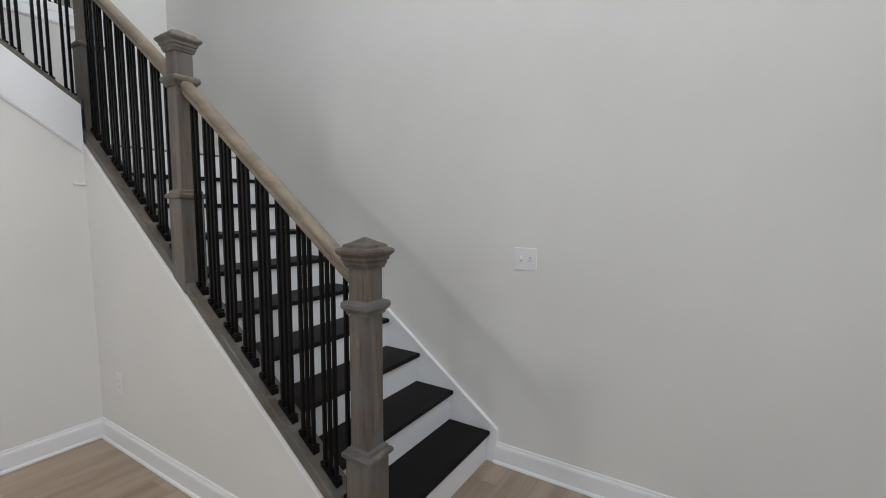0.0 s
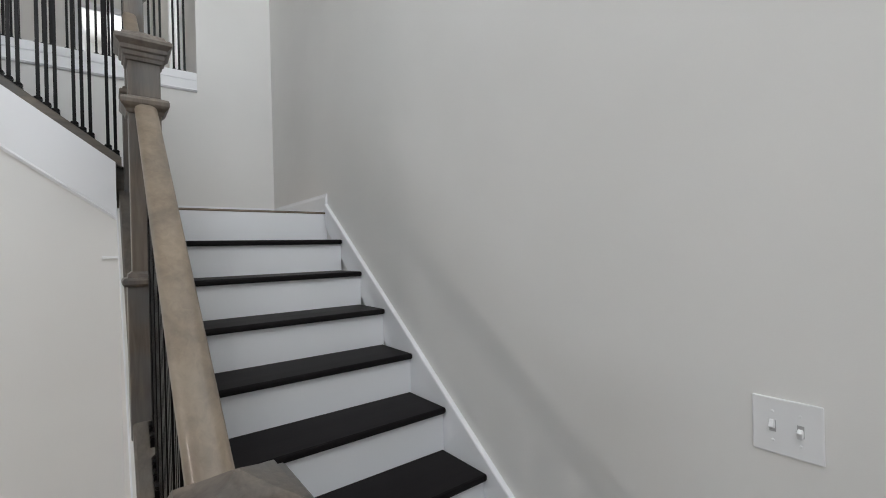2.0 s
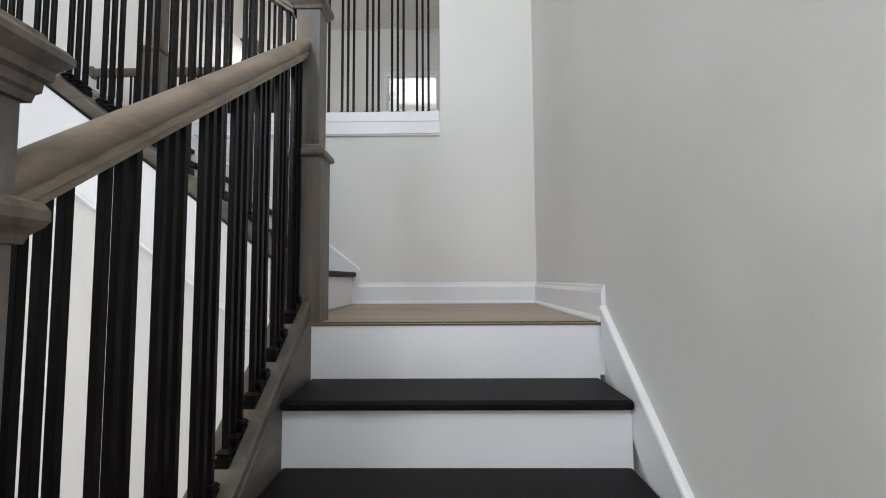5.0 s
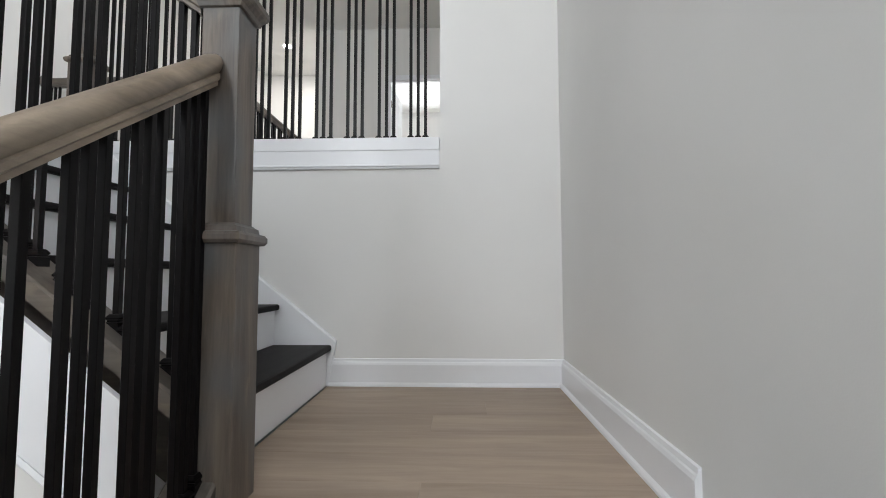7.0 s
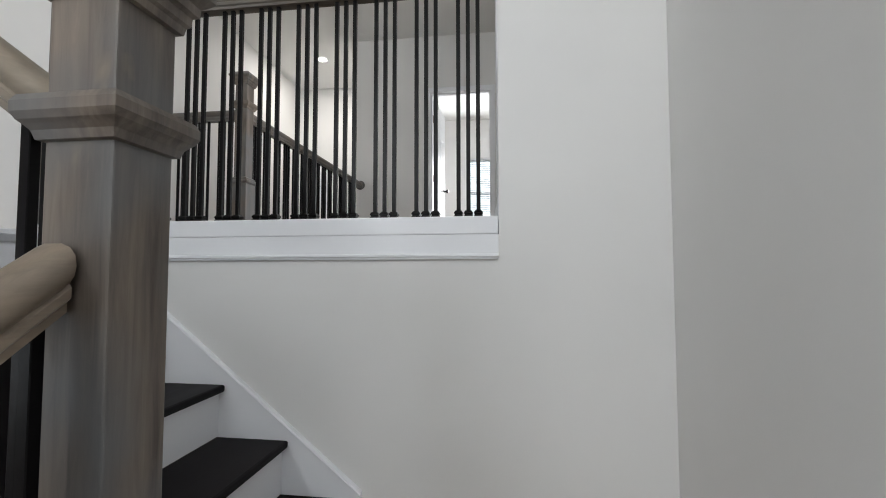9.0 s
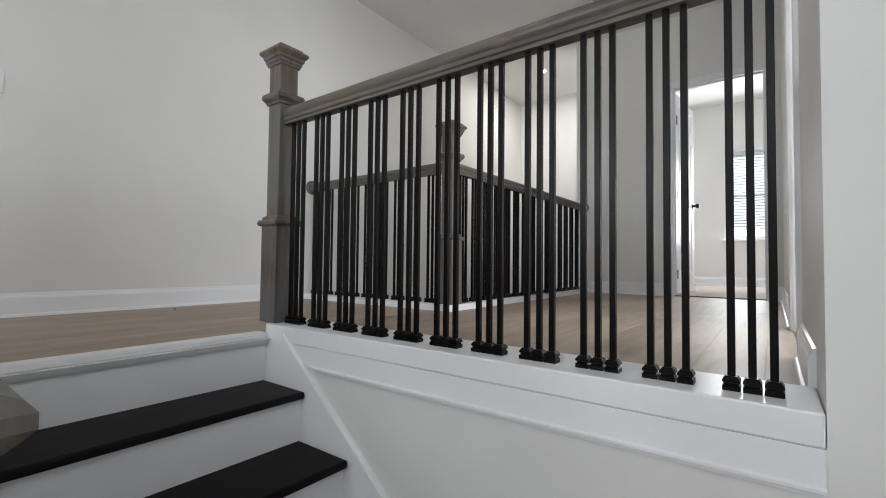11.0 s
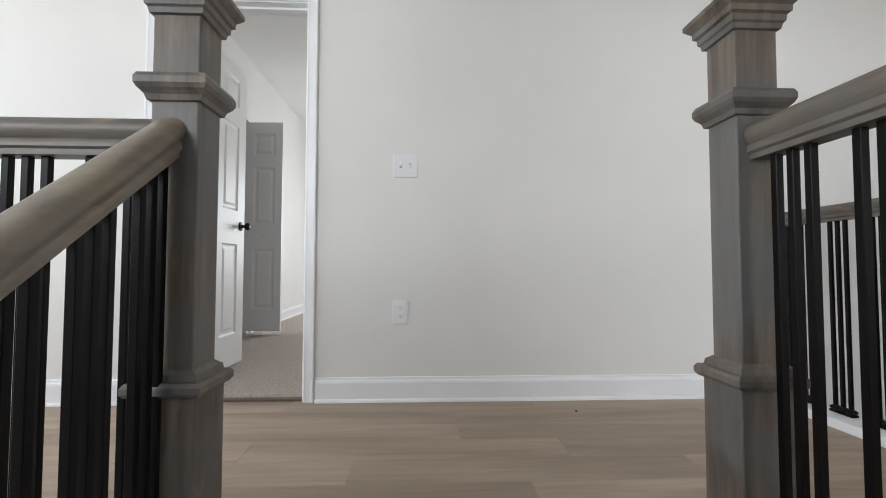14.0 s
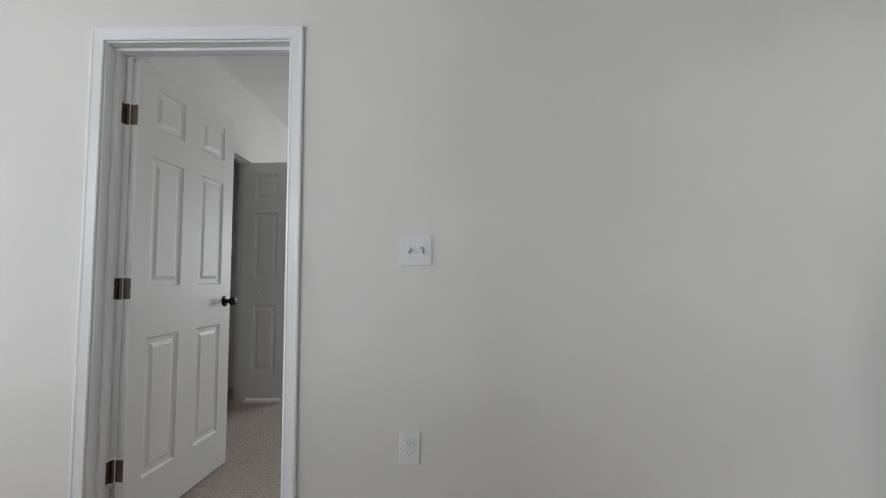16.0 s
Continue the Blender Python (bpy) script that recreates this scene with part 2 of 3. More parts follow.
# ---- large structure ----
FX0, FX1, YF = -1.465, -0.68, 7.42          # doorway at the end of the hall
VN = 8.8                                      # far wall of the second opening
T = 0.12
structure("wall_stair_side", WALL, [(0, T, -5.0, YW + T, 0, 4.35)], "tall off-white painted wall beside the stairs")
# the gap up here is made up, out of view, for the added stairwell light
structure("wall_stair_side_upper", WALL, [(0, T, -5.0, -1.25, 4.35, CEIL), (0, T, 1.45, YW + T, 4.35, CEIL), (0, T, -1.25, 1.45, 5.6, CEIL)], "tall off-white painted wall beside the stairs with an added high opening for light")
structure("wall_landing", WALL, [(-0.578, -0.001, YW, YW + 0.16, LAND - 0.3, CEIL), (-2.38, -0.578, YW, YW + 0.16, LAND - 0.3, UP - 0.0225)],
          "off-white painted wall across the stair landing with an opening above")
EX, EY0, EY1 = -0.578, 4.36, 5.18
structure("wall_hall_east", WALL, [(EX, EX + T, YW + 0.161, EY0, UP - 0.3, CEIL), (EX, EX + T, EY1, YF + T, UP - 0.3, CEIL), (EX, EX + T, EY0, EY1, UP + 2.06, CEIL)],
          "off-white painted wall at the east of the upper hall")
DY0, DY1, DH = 1.54, 2.342, UP + 2.126
structure("wall_bedroom", WALL, [(XDOOR - T, XDOOR, -2.6, DY0, LOWCEIL, CEIL), (XDOOR - T, XDOOR, DY1, VN + T, 0, CEIL),
                                 (XDOOR - T, XDOOR, DY0, DY1, DH, CEIL), (XDOOR - T, XDOOR, DY0, DY1, LOWCEIL, UP - 0.002)],
          "off-white painted hall wall with the bedroom doorway")
YN = YF
structure("wall_void_north", WALL, [(XDOOR, -2.45, VN, VN + T, 0, CEIL), (-2.45, -2.33, YF + T, VN + T, 0, CEIL)],
          "off-white painted wall behind the second stair opening")
structure("wall_hall_north", WALL, [(-2.45, FX0, YF, YF + T, 0, CEIL), (FX1, EX, YF, YF + T, UP - 0.3, CEIL),
                                    (FX0, FX1, YF, YF + T, UP + 2.13, CEIL)], "off-white painted wall at the end of the upper hall")
structure("wall_foyer_south", WALL, [(XDOOR, -3.65, -2.6, -2.5, LOWCEIL, CEIL), (-1.85, 0, -2.6, -2.5, LOWCEIL, CEIL),
                                     (-3.65, -1.85, -2.6, -2.5, LOWCEIL, 4.05), (-3.65, -1.85, -2.6, -2.5, 5.45, CEIL)],
          "off-white painted foyer wall with a high window")
structure("wall_entry_south", WALL, [(-6.4, -2.7, -5.0, -4.9, 0, LOWCEIL), (-0.5, 0, -5.0, -4.9, 0, LOWCEIL),
                                     (-2.7, -0.5, -5.0, -4.9, 0, 0.75), (-2.7, -0.5, -5.0, -4.9, 2.45, LOWCEIL)],
          "off-white painted entry wall with a wide window")
structure("wall_family_room_west", WALL, [(-6.5, -6.4, -5.0, -1.45, 0, LOWCEIL), (-6.5, -6.4, 0.25, 2.6, 0, LOWCEIL),
                                          (-6.5, -6.4, -1.45, 0.25, 0, 1.55), (-6.5, -6.4, -1.45, 0.25, 2.55, LOWCEIL)],
          "off-white painted wall with a wide window")
# walls under the two flights
XO, YO = XL - 0.074, YL - 0.103
bm = bmesh.new()
extrude_poly(bm, [(XO, 0.07, 0), (XO, YO, 0), (XO, YO, NOSE1(YO) + 0.05 - 0.057), (XO, 0.07, NOSE1(0.07) + 0.05 - 0.057)], (0.072, 0, 0))
tagged(part("wall_under_lower_flight", bm, WALL), "off-white painted wall under the lower stair flight", "wall", kind="structure")
bm = bmesh.new()
extrude_poly(bm, [(XO + 0.0, YO, 0), (-2.38, YO, 0), (-2.38, YO, NOSE2(-2.38) - 0.2), (XO, YO, NOSE2(XO) - 0.2)], (0, 0.12, 0))
box(bm, -6.4, -2.38, YO, YO + 0.12, 0, LOWCEIL)
tagged(part("wall_under_upper_flight", bm, WALL), "off-white painted wall under the upper stair flight", "wall", kind="structure")
structure("wall_void_lower", WALL, [(XDOOR, X6, YV - 0.06, YV + 0.06, 0, LOWCEIL), (X6 - 0.06, X6 + 0.06, YV + 0.06, YN, 0, LOWCEIL)],
          "off-white painted wall of the second stair opening below the hall floor")
# slabs and ceilings
structure("slab_upper", CEILP, [(XDOOR, -2.385, -2.5, YV + 0.06, LOWCEIL, UP - 0.02), (-2.384, EX, YW + 0.161, YV + 0.06, LOWCEIL, UP - 0.024),
                                (X6 + 0.06, EX, YV + 0.06, YF + T, LOWCEIL, UP - 0.02)], "painted floor structure of the upper storey", "floor")
structure("slab_landing", TRIM, [(XL + 0.05, -0.001, 2.405, YW, LAND - 0.18, LAND - 0.012), (XL - 0.06, XL + 0.05, YL - 0.05, YW, LAND - 0.18, LAND - 0.012)],
          "white painted structure of the stair landing", "floor")
structure("ceiling_upper", CEILP, [(-9.0, T, -2.6, 11.0, CEIL, CEIL + 0.1)], "smooth white painted upper ceiling", "ceiling")
structure("ceiling_lower", CEILP, [(-6.5, XDOOR, -5.0, 2.6, LOWCEIL, LOWCEIL + 0.1), (XDOOR, T, -5.0, -2.6, LOWCEIL, LOWCEIL + 0.1)],
          "smooth white painted lower ceiling", "ceiling")
structure("subfloor_lower", JOINT, [(-6.5, T, -5.0, 2.6, -0.1, -0.008)], "dark subfloor under the lower planks", "floor")
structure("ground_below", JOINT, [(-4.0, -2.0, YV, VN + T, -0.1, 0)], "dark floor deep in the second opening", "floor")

# bedroom behind the door
BY = 1.135
CX0, CX1 = -6.16, -5.2
structure("wall_bedroom_south", WALL, [(-8.8, CX0, BY - T, BY, UP, CEIL), (CX1, XDOOR - T, BY - T, BY, UP, CEIL), (CX0, CX1, BY - T, BY, UP + 2.22, CEIL)],
          "off-white painted bedroom wall with the closet opening")
structure("wall_closet", WALL, [(CX0 - 0.4, CX1 + 0.4, BY - 0.85, BY - 0.75, UP, CEIL), (CX0 - 0.5, CX0 - 0.4, BY - 0.85, BY - T, UP, CEIL),
                                (CX1 + 0.4, CX1 + 0.5, BY - 0.85, BY - T, UP, CEIL)], "plain off-white closet walls")
structure("wall_bedroom_far", WALL, [(-8.9, -8.8, 0, 2.4, UP, CEIL), (-8.9, -8.8, 4.2, 5.2, UP, CEIL), (-8.9, -8.8, 2.4, 4.2, UP, 3.8),
                                     (-8.9, -8.8, 2.4, 4.2, 5.3, CEIL)], "off-white painted bedroom wall with a window")
structure("wall_bedroom_north", WALL, [(-8.8, XDOOR - T, 5.1, 5.2, UP, CEIL)], "off-white painted bedroom end wall")
structure("carpet_bedroom", CARPET, [(-8.8, XDOOR - T + 0.02, 0.2, 5.2, UP - 0.05, UP + 0.012)], "short beige-grey bedroom carpet", "carpet")
# north room
NY = 10.6
WX0, WX1, WZ0, WZ1 = -1.24, -0.16, 3.77, 5.12
structure("wall_north_room", WALL, [(-2.33, WX0, NY, NY + T, UP, CEIL), (WX1, 1.5, NY, NY + T, UP, CEIL), (WX0, WX1, NY, NY + T, UP, WZ0),
                                    (WX0, WX1, NY, NY + T, WZ1, CEIL), (-2.33, -2.21, YF + T, NY, UP, CEIL), (1.5, 1.6, YF, NY, UP, CEIL),
                                    (EX + T, 1.5, YF, YF + T, UP, CEIL)], "off-white painted walls of the far room")
structure("carpet_north_room", CARPET, [(-2.33, 1.5, YF + 0.05, NY, UP - 0.05, UP + 0.01)], "short beige-grey carpet of the far room", "carpet")
# window opening of this room is invented, for the added lamp behind it
structure("wall_east_room", WALL, [(EX + T, 3.1, 3.71, 3.83, UP, CEIL), (EX + T, 3.1, 6.6, 6.72, UP, CEIL), (3.1, 3.2, 3.71, 3.9, UP, CEIL), (3.1, 3.2, 5.7, 6.72, UP, CEIL),
                                   (3.1, 3.2, 3.9, 5.7, UP, 3.75), (3.1, 3.2, 3.9, 5.7, 5.25, CEIL)], "off-white painted walls of the side room with an added unseen window")
structure("ceiling_side_room", CEILP, [(T, 3.2, 3.71, 6.72, CEIL, CEIL + 0.1)], "smooth white ceiling of the side room", "ceiling")
structure("carpet_side_room", CARPET, [(EX + 0.06, 3.1, 3.83, 6.6, UP - 0.05, UP + 0.01)], "short beige-grey carpet of the side room", "carpet")
structure("ground", material("lawn", (0.06, 0.09, 0.03), 0.9), [(-300, 300, -300, 300, -0.4, -0.3)], "distant green lawn around the house", "ground")

# ---- baseboards, casings, skirts ----
BASE = [(0, 0), (0.015, 0), (0.015, 0.098), (0.012, 0.108), (0.009, 0.112), (0.007, 0.124), (0, 0.126)]


def baseboard(a, b, inward, z):
    bm = sweep(bmesh.new(), BASE, (*a, z), (*b, z), (*inward, 0))
    sweep(bm, [(0.0155, 0), (0.027, 0), (0.026, 0.008), (0.022, 0.014), (0.0155, 0.017)], (*a, z), (*b, z), (*inward, 0))
    return tagged(part("baseboard", bm, TRIM), "white painted moulded baseboard with shoe moulding", "baseboard", kind="structure")


baseboard((0, -4.9), (0, 0.07), (-1, 0), 0)
baseboard((XO, 0.07), (XO, YO), (-1, 0), 0)
baseboard((-6.4, YO), (XO, YO), (0, -1), 0)
baseboard((0, 2.385), (0, YW), (-1, 0), LAND)
baseboard((-1.104, YW), (0, YW), (0, -1), LAND)
baseboard((XDOOR, -2.5), (XDOOR, DY0 - 0.05), (1, 0), UP)
baseboard((XDOOR, DY1 + 0.05), (XDOOR, YV - 0.10), (1, 0), UP)
baseboard((X6 + 0.08, YF), (FX0 - 0.05, YF), (0, -1), UP)
baseboard((FX1 + 0.05, YF), (EX, YF), (0, -1), UP)
baseboard((EX, EY1 + 0.05), (EX, YF), (-1, 0), UP)
baseboard((EX, YW + 0.22), (EX, EY0 - 0.05), (-1, 0), UP)
baseboard((-8.8, BY), (CX0 - 0.06, BY), (0, 1), UP + 0.012)
baseboard((CX1 + 0.06, BY), (XDOOR - T, BY), (0, 1), UP + 0.012)
baseboard((-2.2, NY), (1.5, NY), (0, -1), UP + 0.01)


def skirt(name, pts, offset, cap_a, cap_b, side, label):
    ob = part(name, extrude_poly(bmesh.new(), pts, offset), TRIM)
    tagged(ob, label, "skirt board", kind="structure")
    part("cap_moulding", sweep(bmesh.new(), [(0, 0), (0.021, 0), (0.022, 0.004), (0.019, 0.011), (0.010, 0.014), (0, 0.014)], cap_a, cap_b, side), TRIM, ob)
    return ob


def s1(y, d):
    return NOSE1(y) + d


SK = 0.035
y0 = 0.05
skirt("skirt_board_lower", [(0, 0.07, 0), (0, y0, 0.15), (0, y0, s1(y0, SK)), (0, 2.385, s1(2.385, SK)), (0, 2.385, LAND - 0.1), (0, 0.3, 0)], (-0.018, 0, 0),
      (0, y0, s1(y0, SK)), (0, 2.385, s1(2.385, SK)), (-1, 0, 0), "white painted skirt board along the stairs on the wall")
xk = -2.25
skirt("skirt_board_upper", [(-1.104, YW, LAND + 0.0), (-1.07, YW, NOSE2(-1.07) + 0.02), (xk, YW, NOSE2(xk) + 0.07), (-2.38, YW, UP - 0.03), (-2.38, YW, UP - 0.4), (-1.35, YW, LAND)],
      (0, -0.018, 0), (-1.07, YW, NOSE2(-1.07) + 0.02), (xk, YW, NOSE2(xk) + 0.07), (0, -1, 0), "white painted skirt board along the upper stair flight")
# half wall under the guard: cap, apron, small moulding
structure("half_wall_cap", TRIM, [(-2.39, EX - 0.002, YW - 0.012, YW + 0.21, UP - 0.022, UP + 0.043)], "white painted cap board on the half wall", "trim", bevel=0.005)
structure("half_wall_apron", TRIM, [(-2.38, -0.58, YW - 0.010, YW, UP - 0.09, UP - 0.0225)], "white painted apron board of the half wall", "trim")
bm = sweep(bmesh.new(), [(0, 0), (0.012, 0), (0.014, 0.007), (0.019, 0.010), (0.019, 0.016), (0.012, 0.02), (0, 0.02)], (-2.09, YW, UP - 0.11), (-0.58, YW, UP - 0.11), (0, -1, 0))
tagged(part("apron_moulding", bm, TRIM), "thin white moulding under the apron board", "trim", kind="structure")
# edge board of the upper floor along the stairwell
structure("stairwell_edge_cap", TRIM, [(-2.50, -2.345, -2.5, YL - 0.06, UP - 0.02, UP + 0.024)], "white painted cap board along the stairwell edge", "trim", bevel=0.005)
structure("stairwell_edge_apron", TRIM, [(-2.385, -2.365, -2.5, YL - 0.09, LOWCEIL - 0.02, UP - 0.0205)], "white painted apron of the stairwell edge", "trim")
# curb of the second opening
structure("void_curb", TRIM, [(XDOOR, X6 + 0.075, YV - 0.10, YV + 0.07, UP - 0.02, UP + 0.04), (X6 - 0.07, X6 + 0.075, YV + 0.07, YN, UP - 0.02, UP + 0.04)],
          "white painted curb round the second stair opening", "trim", bevel=0.004)
structure("void_curb_fascia", TRIM, [(XDOOR, X6, YV + 0.06, YV + 0.075, LOWCEIL, UP - 0.021), (X6 - 0.075, X6 - 0.06, YV + 0.075, YN, LOWCEIL, UP - 0.021)],
          "white painted fascia inside the second stair opening", "trim")

# ---- stairs ----
lower = thing("stair_flight", "straight stair flight with dark espresso treads and white risers", "stairs", (XL / 2, 0.0, 0))


def local(ob, dims):
    x, y, z = ob.location
    return (dims[0] - x, dims[1] - x, dims[2] - y, dims[3] - y, dims[4] - z, dims[5] - z)


TX0, TX1 = -1.006, -0.019
for k in range(1, 11):
    ny = N0 + (k - 1) * RUN
    boxed("riser", TRIM, local(lower, (TX0, TX1, ny + 0.026, ny + 0.044, (k - 1) * RISE + (0.0 if k == 1 else -0.02), k * RISE - (0.029 if k < 10 else 0.004))), lower)
    if k < 10:
        boxed("tread", TREAD, local(lower, (TX0, TX1, ny, ny + RUN + 0.04, k * RISE - 0.028, k * RISE)), lower, bevel=0.009)
# dark strip that puts the landing edge's shadow line into colour
boxed("landing_shadow_line", STRIP, local(lower, (TX0, TX1, N0 + 9 * RUN + 0.024, N0 + 9 * RUN + 0.036, LAND - 0.003, LAND + 0.0012)), lower, 0.0, "thin dark strip painted as the shadow line of the landing edge")
bm = bmesh.new()
extrude_poly(bm, [(TX0, 0.07, 0), (TX0, 0.07, NOSE1(0.07) + 0.015), (TX0, YL - 0.04, NOSE1(YL - 0.04) + 0.015), (TX0, YL - 0.04, LAND - 0.25), (TX0, 0.35, 0)], (-0.05, 0, 0))
for v in bm.verts:
    v.co -= lower.location
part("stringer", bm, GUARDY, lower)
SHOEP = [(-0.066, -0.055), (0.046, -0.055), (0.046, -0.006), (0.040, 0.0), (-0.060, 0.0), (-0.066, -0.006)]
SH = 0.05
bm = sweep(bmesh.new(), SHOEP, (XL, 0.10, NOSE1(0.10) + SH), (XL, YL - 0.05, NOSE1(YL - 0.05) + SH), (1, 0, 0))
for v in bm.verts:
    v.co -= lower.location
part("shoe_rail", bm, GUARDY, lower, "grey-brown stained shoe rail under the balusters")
bm = sweep(bmesh.new(), [(-0.005, -0.016), (0, -0.016), (0, 0), (-0.004, 0), (-0.005, -0.002)], (XO, 0.08, NOSE1(0.08) + SH - 0.056), (XO, YO, NOSE1(YO) + SH - 0.056), (1, 0, 0))
for v in bm.verts:
    v.co -= lower.location
part("outer_skirt", bm, TRIM, lower)

upper = thing("stair_flight", "short upper stair flight with dark espresso treads and white risers", "stairs", (-1.7, YW - 0.5, LAND))
UY0, UY1 = YL + 0.045, YW - 0.019
for k in range(1, 7):
    nx = U0 - (k - 1) * RUN2
    z = LAND + k * RISE
    boxed("riser", TRIM, local(upper, (nx - 0.044, nx - 0.026, UY0, UY1, z - RISE - (0.0 if k == 1 else 0.02), z - (0.029 if k < 6 else 0.022))), upper)
    if k < 6:
        boxed("tread", TREADY, local(upper, (nx - RUN2 - 0.04, nx, UY0, UY1, z - 0.028, z)), upper, bevel=0.009)
nx = U0 - 5 * RUN2
bm = sweep(bmesh.new(), [(0.0, 0.002), (0.0, -0.022), (0.062, -0.022), (0.066, -0.018), (0.066, -0.004), (0.062, 0.002)], (nx - 0.085, UY0 - 0.03, UP + 0.006), (nx - 0.085, UY1, UP + 0.006), (1, 0, 0))
sweep(bm, [(0, 0), (0.018, 0), (0.030, 0.016), (0.034, 0.022), (0, 0.022)], (nx - 0.030, UY0 - 0.03, UP - 0.038), (nx - 0.030, UY1, UP - 0.038), (1, 0, 0))
for v in bm.verts:
    v.co -= upper.location
part("top_nosing", bm, TRIM, upper, "white painted nosing board of the upper floor")
bm = bmesh.new()
extrude_poly(bm, [(XL + 0.02, UY0, LAND - 0.19), (XL + 0.02, UY0, NOSE2(XL + 0.02) + 0.015), (-2.39, UY0, NOSE2(-2.39) + 0.0), (-2.39, UY0, UP - 0.45), (-1.4, UY0, LAND - 0.19)], (0, -0.05, 0))
for v in bm.verts:
    v.co -= upper.location
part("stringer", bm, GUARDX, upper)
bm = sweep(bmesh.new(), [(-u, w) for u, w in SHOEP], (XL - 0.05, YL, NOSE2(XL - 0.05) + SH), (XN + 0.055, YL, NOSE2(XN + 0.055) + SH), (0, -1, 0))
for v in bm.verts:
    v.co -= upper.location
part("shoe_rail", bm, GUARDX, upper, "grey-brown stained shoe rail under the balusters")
bm = sweep(bmesh.new(), [(0, -0.27), (0.014, -0.27), (0.014, 0), (0, 0)], (XO - 0.002, YO, NOSE2(XO) + SH - 0.056), (-2.36, YO, NOSE2(-2.36) + SH - 0.056), (0, -1, 0))
sweep(bm, [(0, -0.295), (0.012, -0.295), (0.020, -0.282), (0.016, -0.271), (0, -0.271)], (XO - 0.002, YO, NOSE2(XO) + SH - 0.056), (-2.36, YO, NOSE2(-2.36) + SH - 0.056), (0, -1, 0))
for v in bm.verts:
    v.co -= upper.location
part("outer_skirt", bm, TRIM, upper)

# ---- newel posts ----


def newel(x, y, foot, low, high, cap, label):
    """A box newel: wide base, ring, shaft, upper ring, neck and moulded cap."""
    ob = thing("newel_post", label, "newel post", (x, y, foot), "newel posts of the stairs")
    W, S = 0.058, 0.044
    low, high, cap = low - foot, high - foot, cap - foot
    part("base_block", box(bmesh.new(), -W, W, -W, W, 0, low - 0.006, bevel=0.003), NEWEL, ob)
    part("lower_moulding", square_turn(bmesh.new(), [(W - 0.002, low - 0.012), (W + 0.008, low - 0.010), (W + 0.013, low - 0.003), (W + 0.013, low + 0.008), (W + 0.008, low + 0.015),
         (W - 0.001, low + 0.017), (W - 0.003, low + 0.028), (W - 0.009, low + 0.032), (S + 0.001, low + 0.036)]), NEWEL, ob)
    part("shaft", box(bmesh.new(), -S, S, -S, S, low - 0.005, cap - 0.02, bevel=0.003), NEWEL, ob)
    part("upper_moulding", square_turn(bmesh.new(), [(S - 0.001, high - 0.036), (S + 0.006, high - 0.034), (S + 0.009, high - 0.024), (S + 0.014, high - 0.018), (S + 0.018, high - 0.014),
         (S + 0.022, high - 0.006), (S + 0.022, high + 0.006), (S + 0.018, high + 0.014), (S + 0.004, high + 0.019), (S - 0.001, high + 0.022)]), NEWEL, ob)
    part("cap", square_turn(bmesh.new(), [(S - 0.001, cap - 0.062), (S + 0.006, cap - 0.060), (S + 0.008, cap - 0.050), (S + 0.012, cap - 0.046), (S + 0.013, cap - 0.034), (S + 0.019, cap - 0.030),
         (S + 0.020, cap - 0.018), (S + 0.026, cap - 0.012), (S + 0.033, cap - 0.004), (S + 0.033, cap + 0.005), (S + 0.027, cap + 0.012), (S + 0.016, cap + 0.016),
         (S + 0.012, cap + 0.026), (S + 0.004, cap + 0.030), (S - 0.004, cap + 0.033), (0.004, cap + 0.052)]), NEWEL, ob)
    return ob


GB = "grey-brown stained wooden newel post "
newel(XL - 0.010, 0.112, 0.0, 0.566, 1.150, 1.350, GB + "at the stair foot")
newel(XL - 0.012, 1.324, NOSE1(1.26) + SH - 0.05, 1.557, 2.130, 2.322, GB + "halfway up the stairs")
newel(XL + 0.018, YL - 0.004, LAND - 0.15, 2.503, 3.078, 3.270, GB + "at the landing corner")
newel(XN, YL + 0.010, UP - 0.02, 3.520, 4.094, 4.288, GB + "atop the upper flight")
newel(XN, YG, UP + 0.043, 3.522, 4.087, 4.288, GB + "ending the half wall")
newel(X6, YV, UP + 0.04, 3.515, 4.07, 4.265, GB + "at the second opening")

# ---- railings ----
RAILP = [(u, w * 1.1) for u, w in [(-0.021, 0.0), (0.021, 0.0), (0.021, 0.010), (0.026, 0.014), (0.026, 0.024), (0.023, 0.028), (0.029, 0.036), (0.031, 0.046), (0.029, 0.056), (0.022, 0.064), (0.011, 0.068),
         (-0.011, 0.068), (-0.022, 0.064), (-0.029, 0.056), (-0.031, 0.046), (-0.029, 0.036), (-0.023, 0.028), (-0.026, 0.024), (-0.026, 0.014), (-0.021, 0.010)]]
BAL_MESH = {}


def baluster_mesh(length):
    key = round(length, 3)
    if key not in BAL_MESH:
        BAL_MESH[key] = mesh_of("baluster", box(bmesh.new(), -0.0074, 0.0074, -0.0074, 0.0074, 0, length, bevel=0.0012, seg=1), IRON)
    return BAL_MESH[key]


def shoe_bm(tilt):
    bm = square_turn(bmesh.new(), [(0.0165, -0.012), (0.0165, 0.010), (0.0135, 0.012), (0.0135, 0.016), (0.0165, 0.018), (0.0165, 0.022), (0.013, 0.027), (0.0105, 0.030)])
    for v in bm.verts:
        if v.co.z < 0:
            v.co.z = 0.0 + v.co.dot(Vector(tilt))
    return bm


SHOES = {}


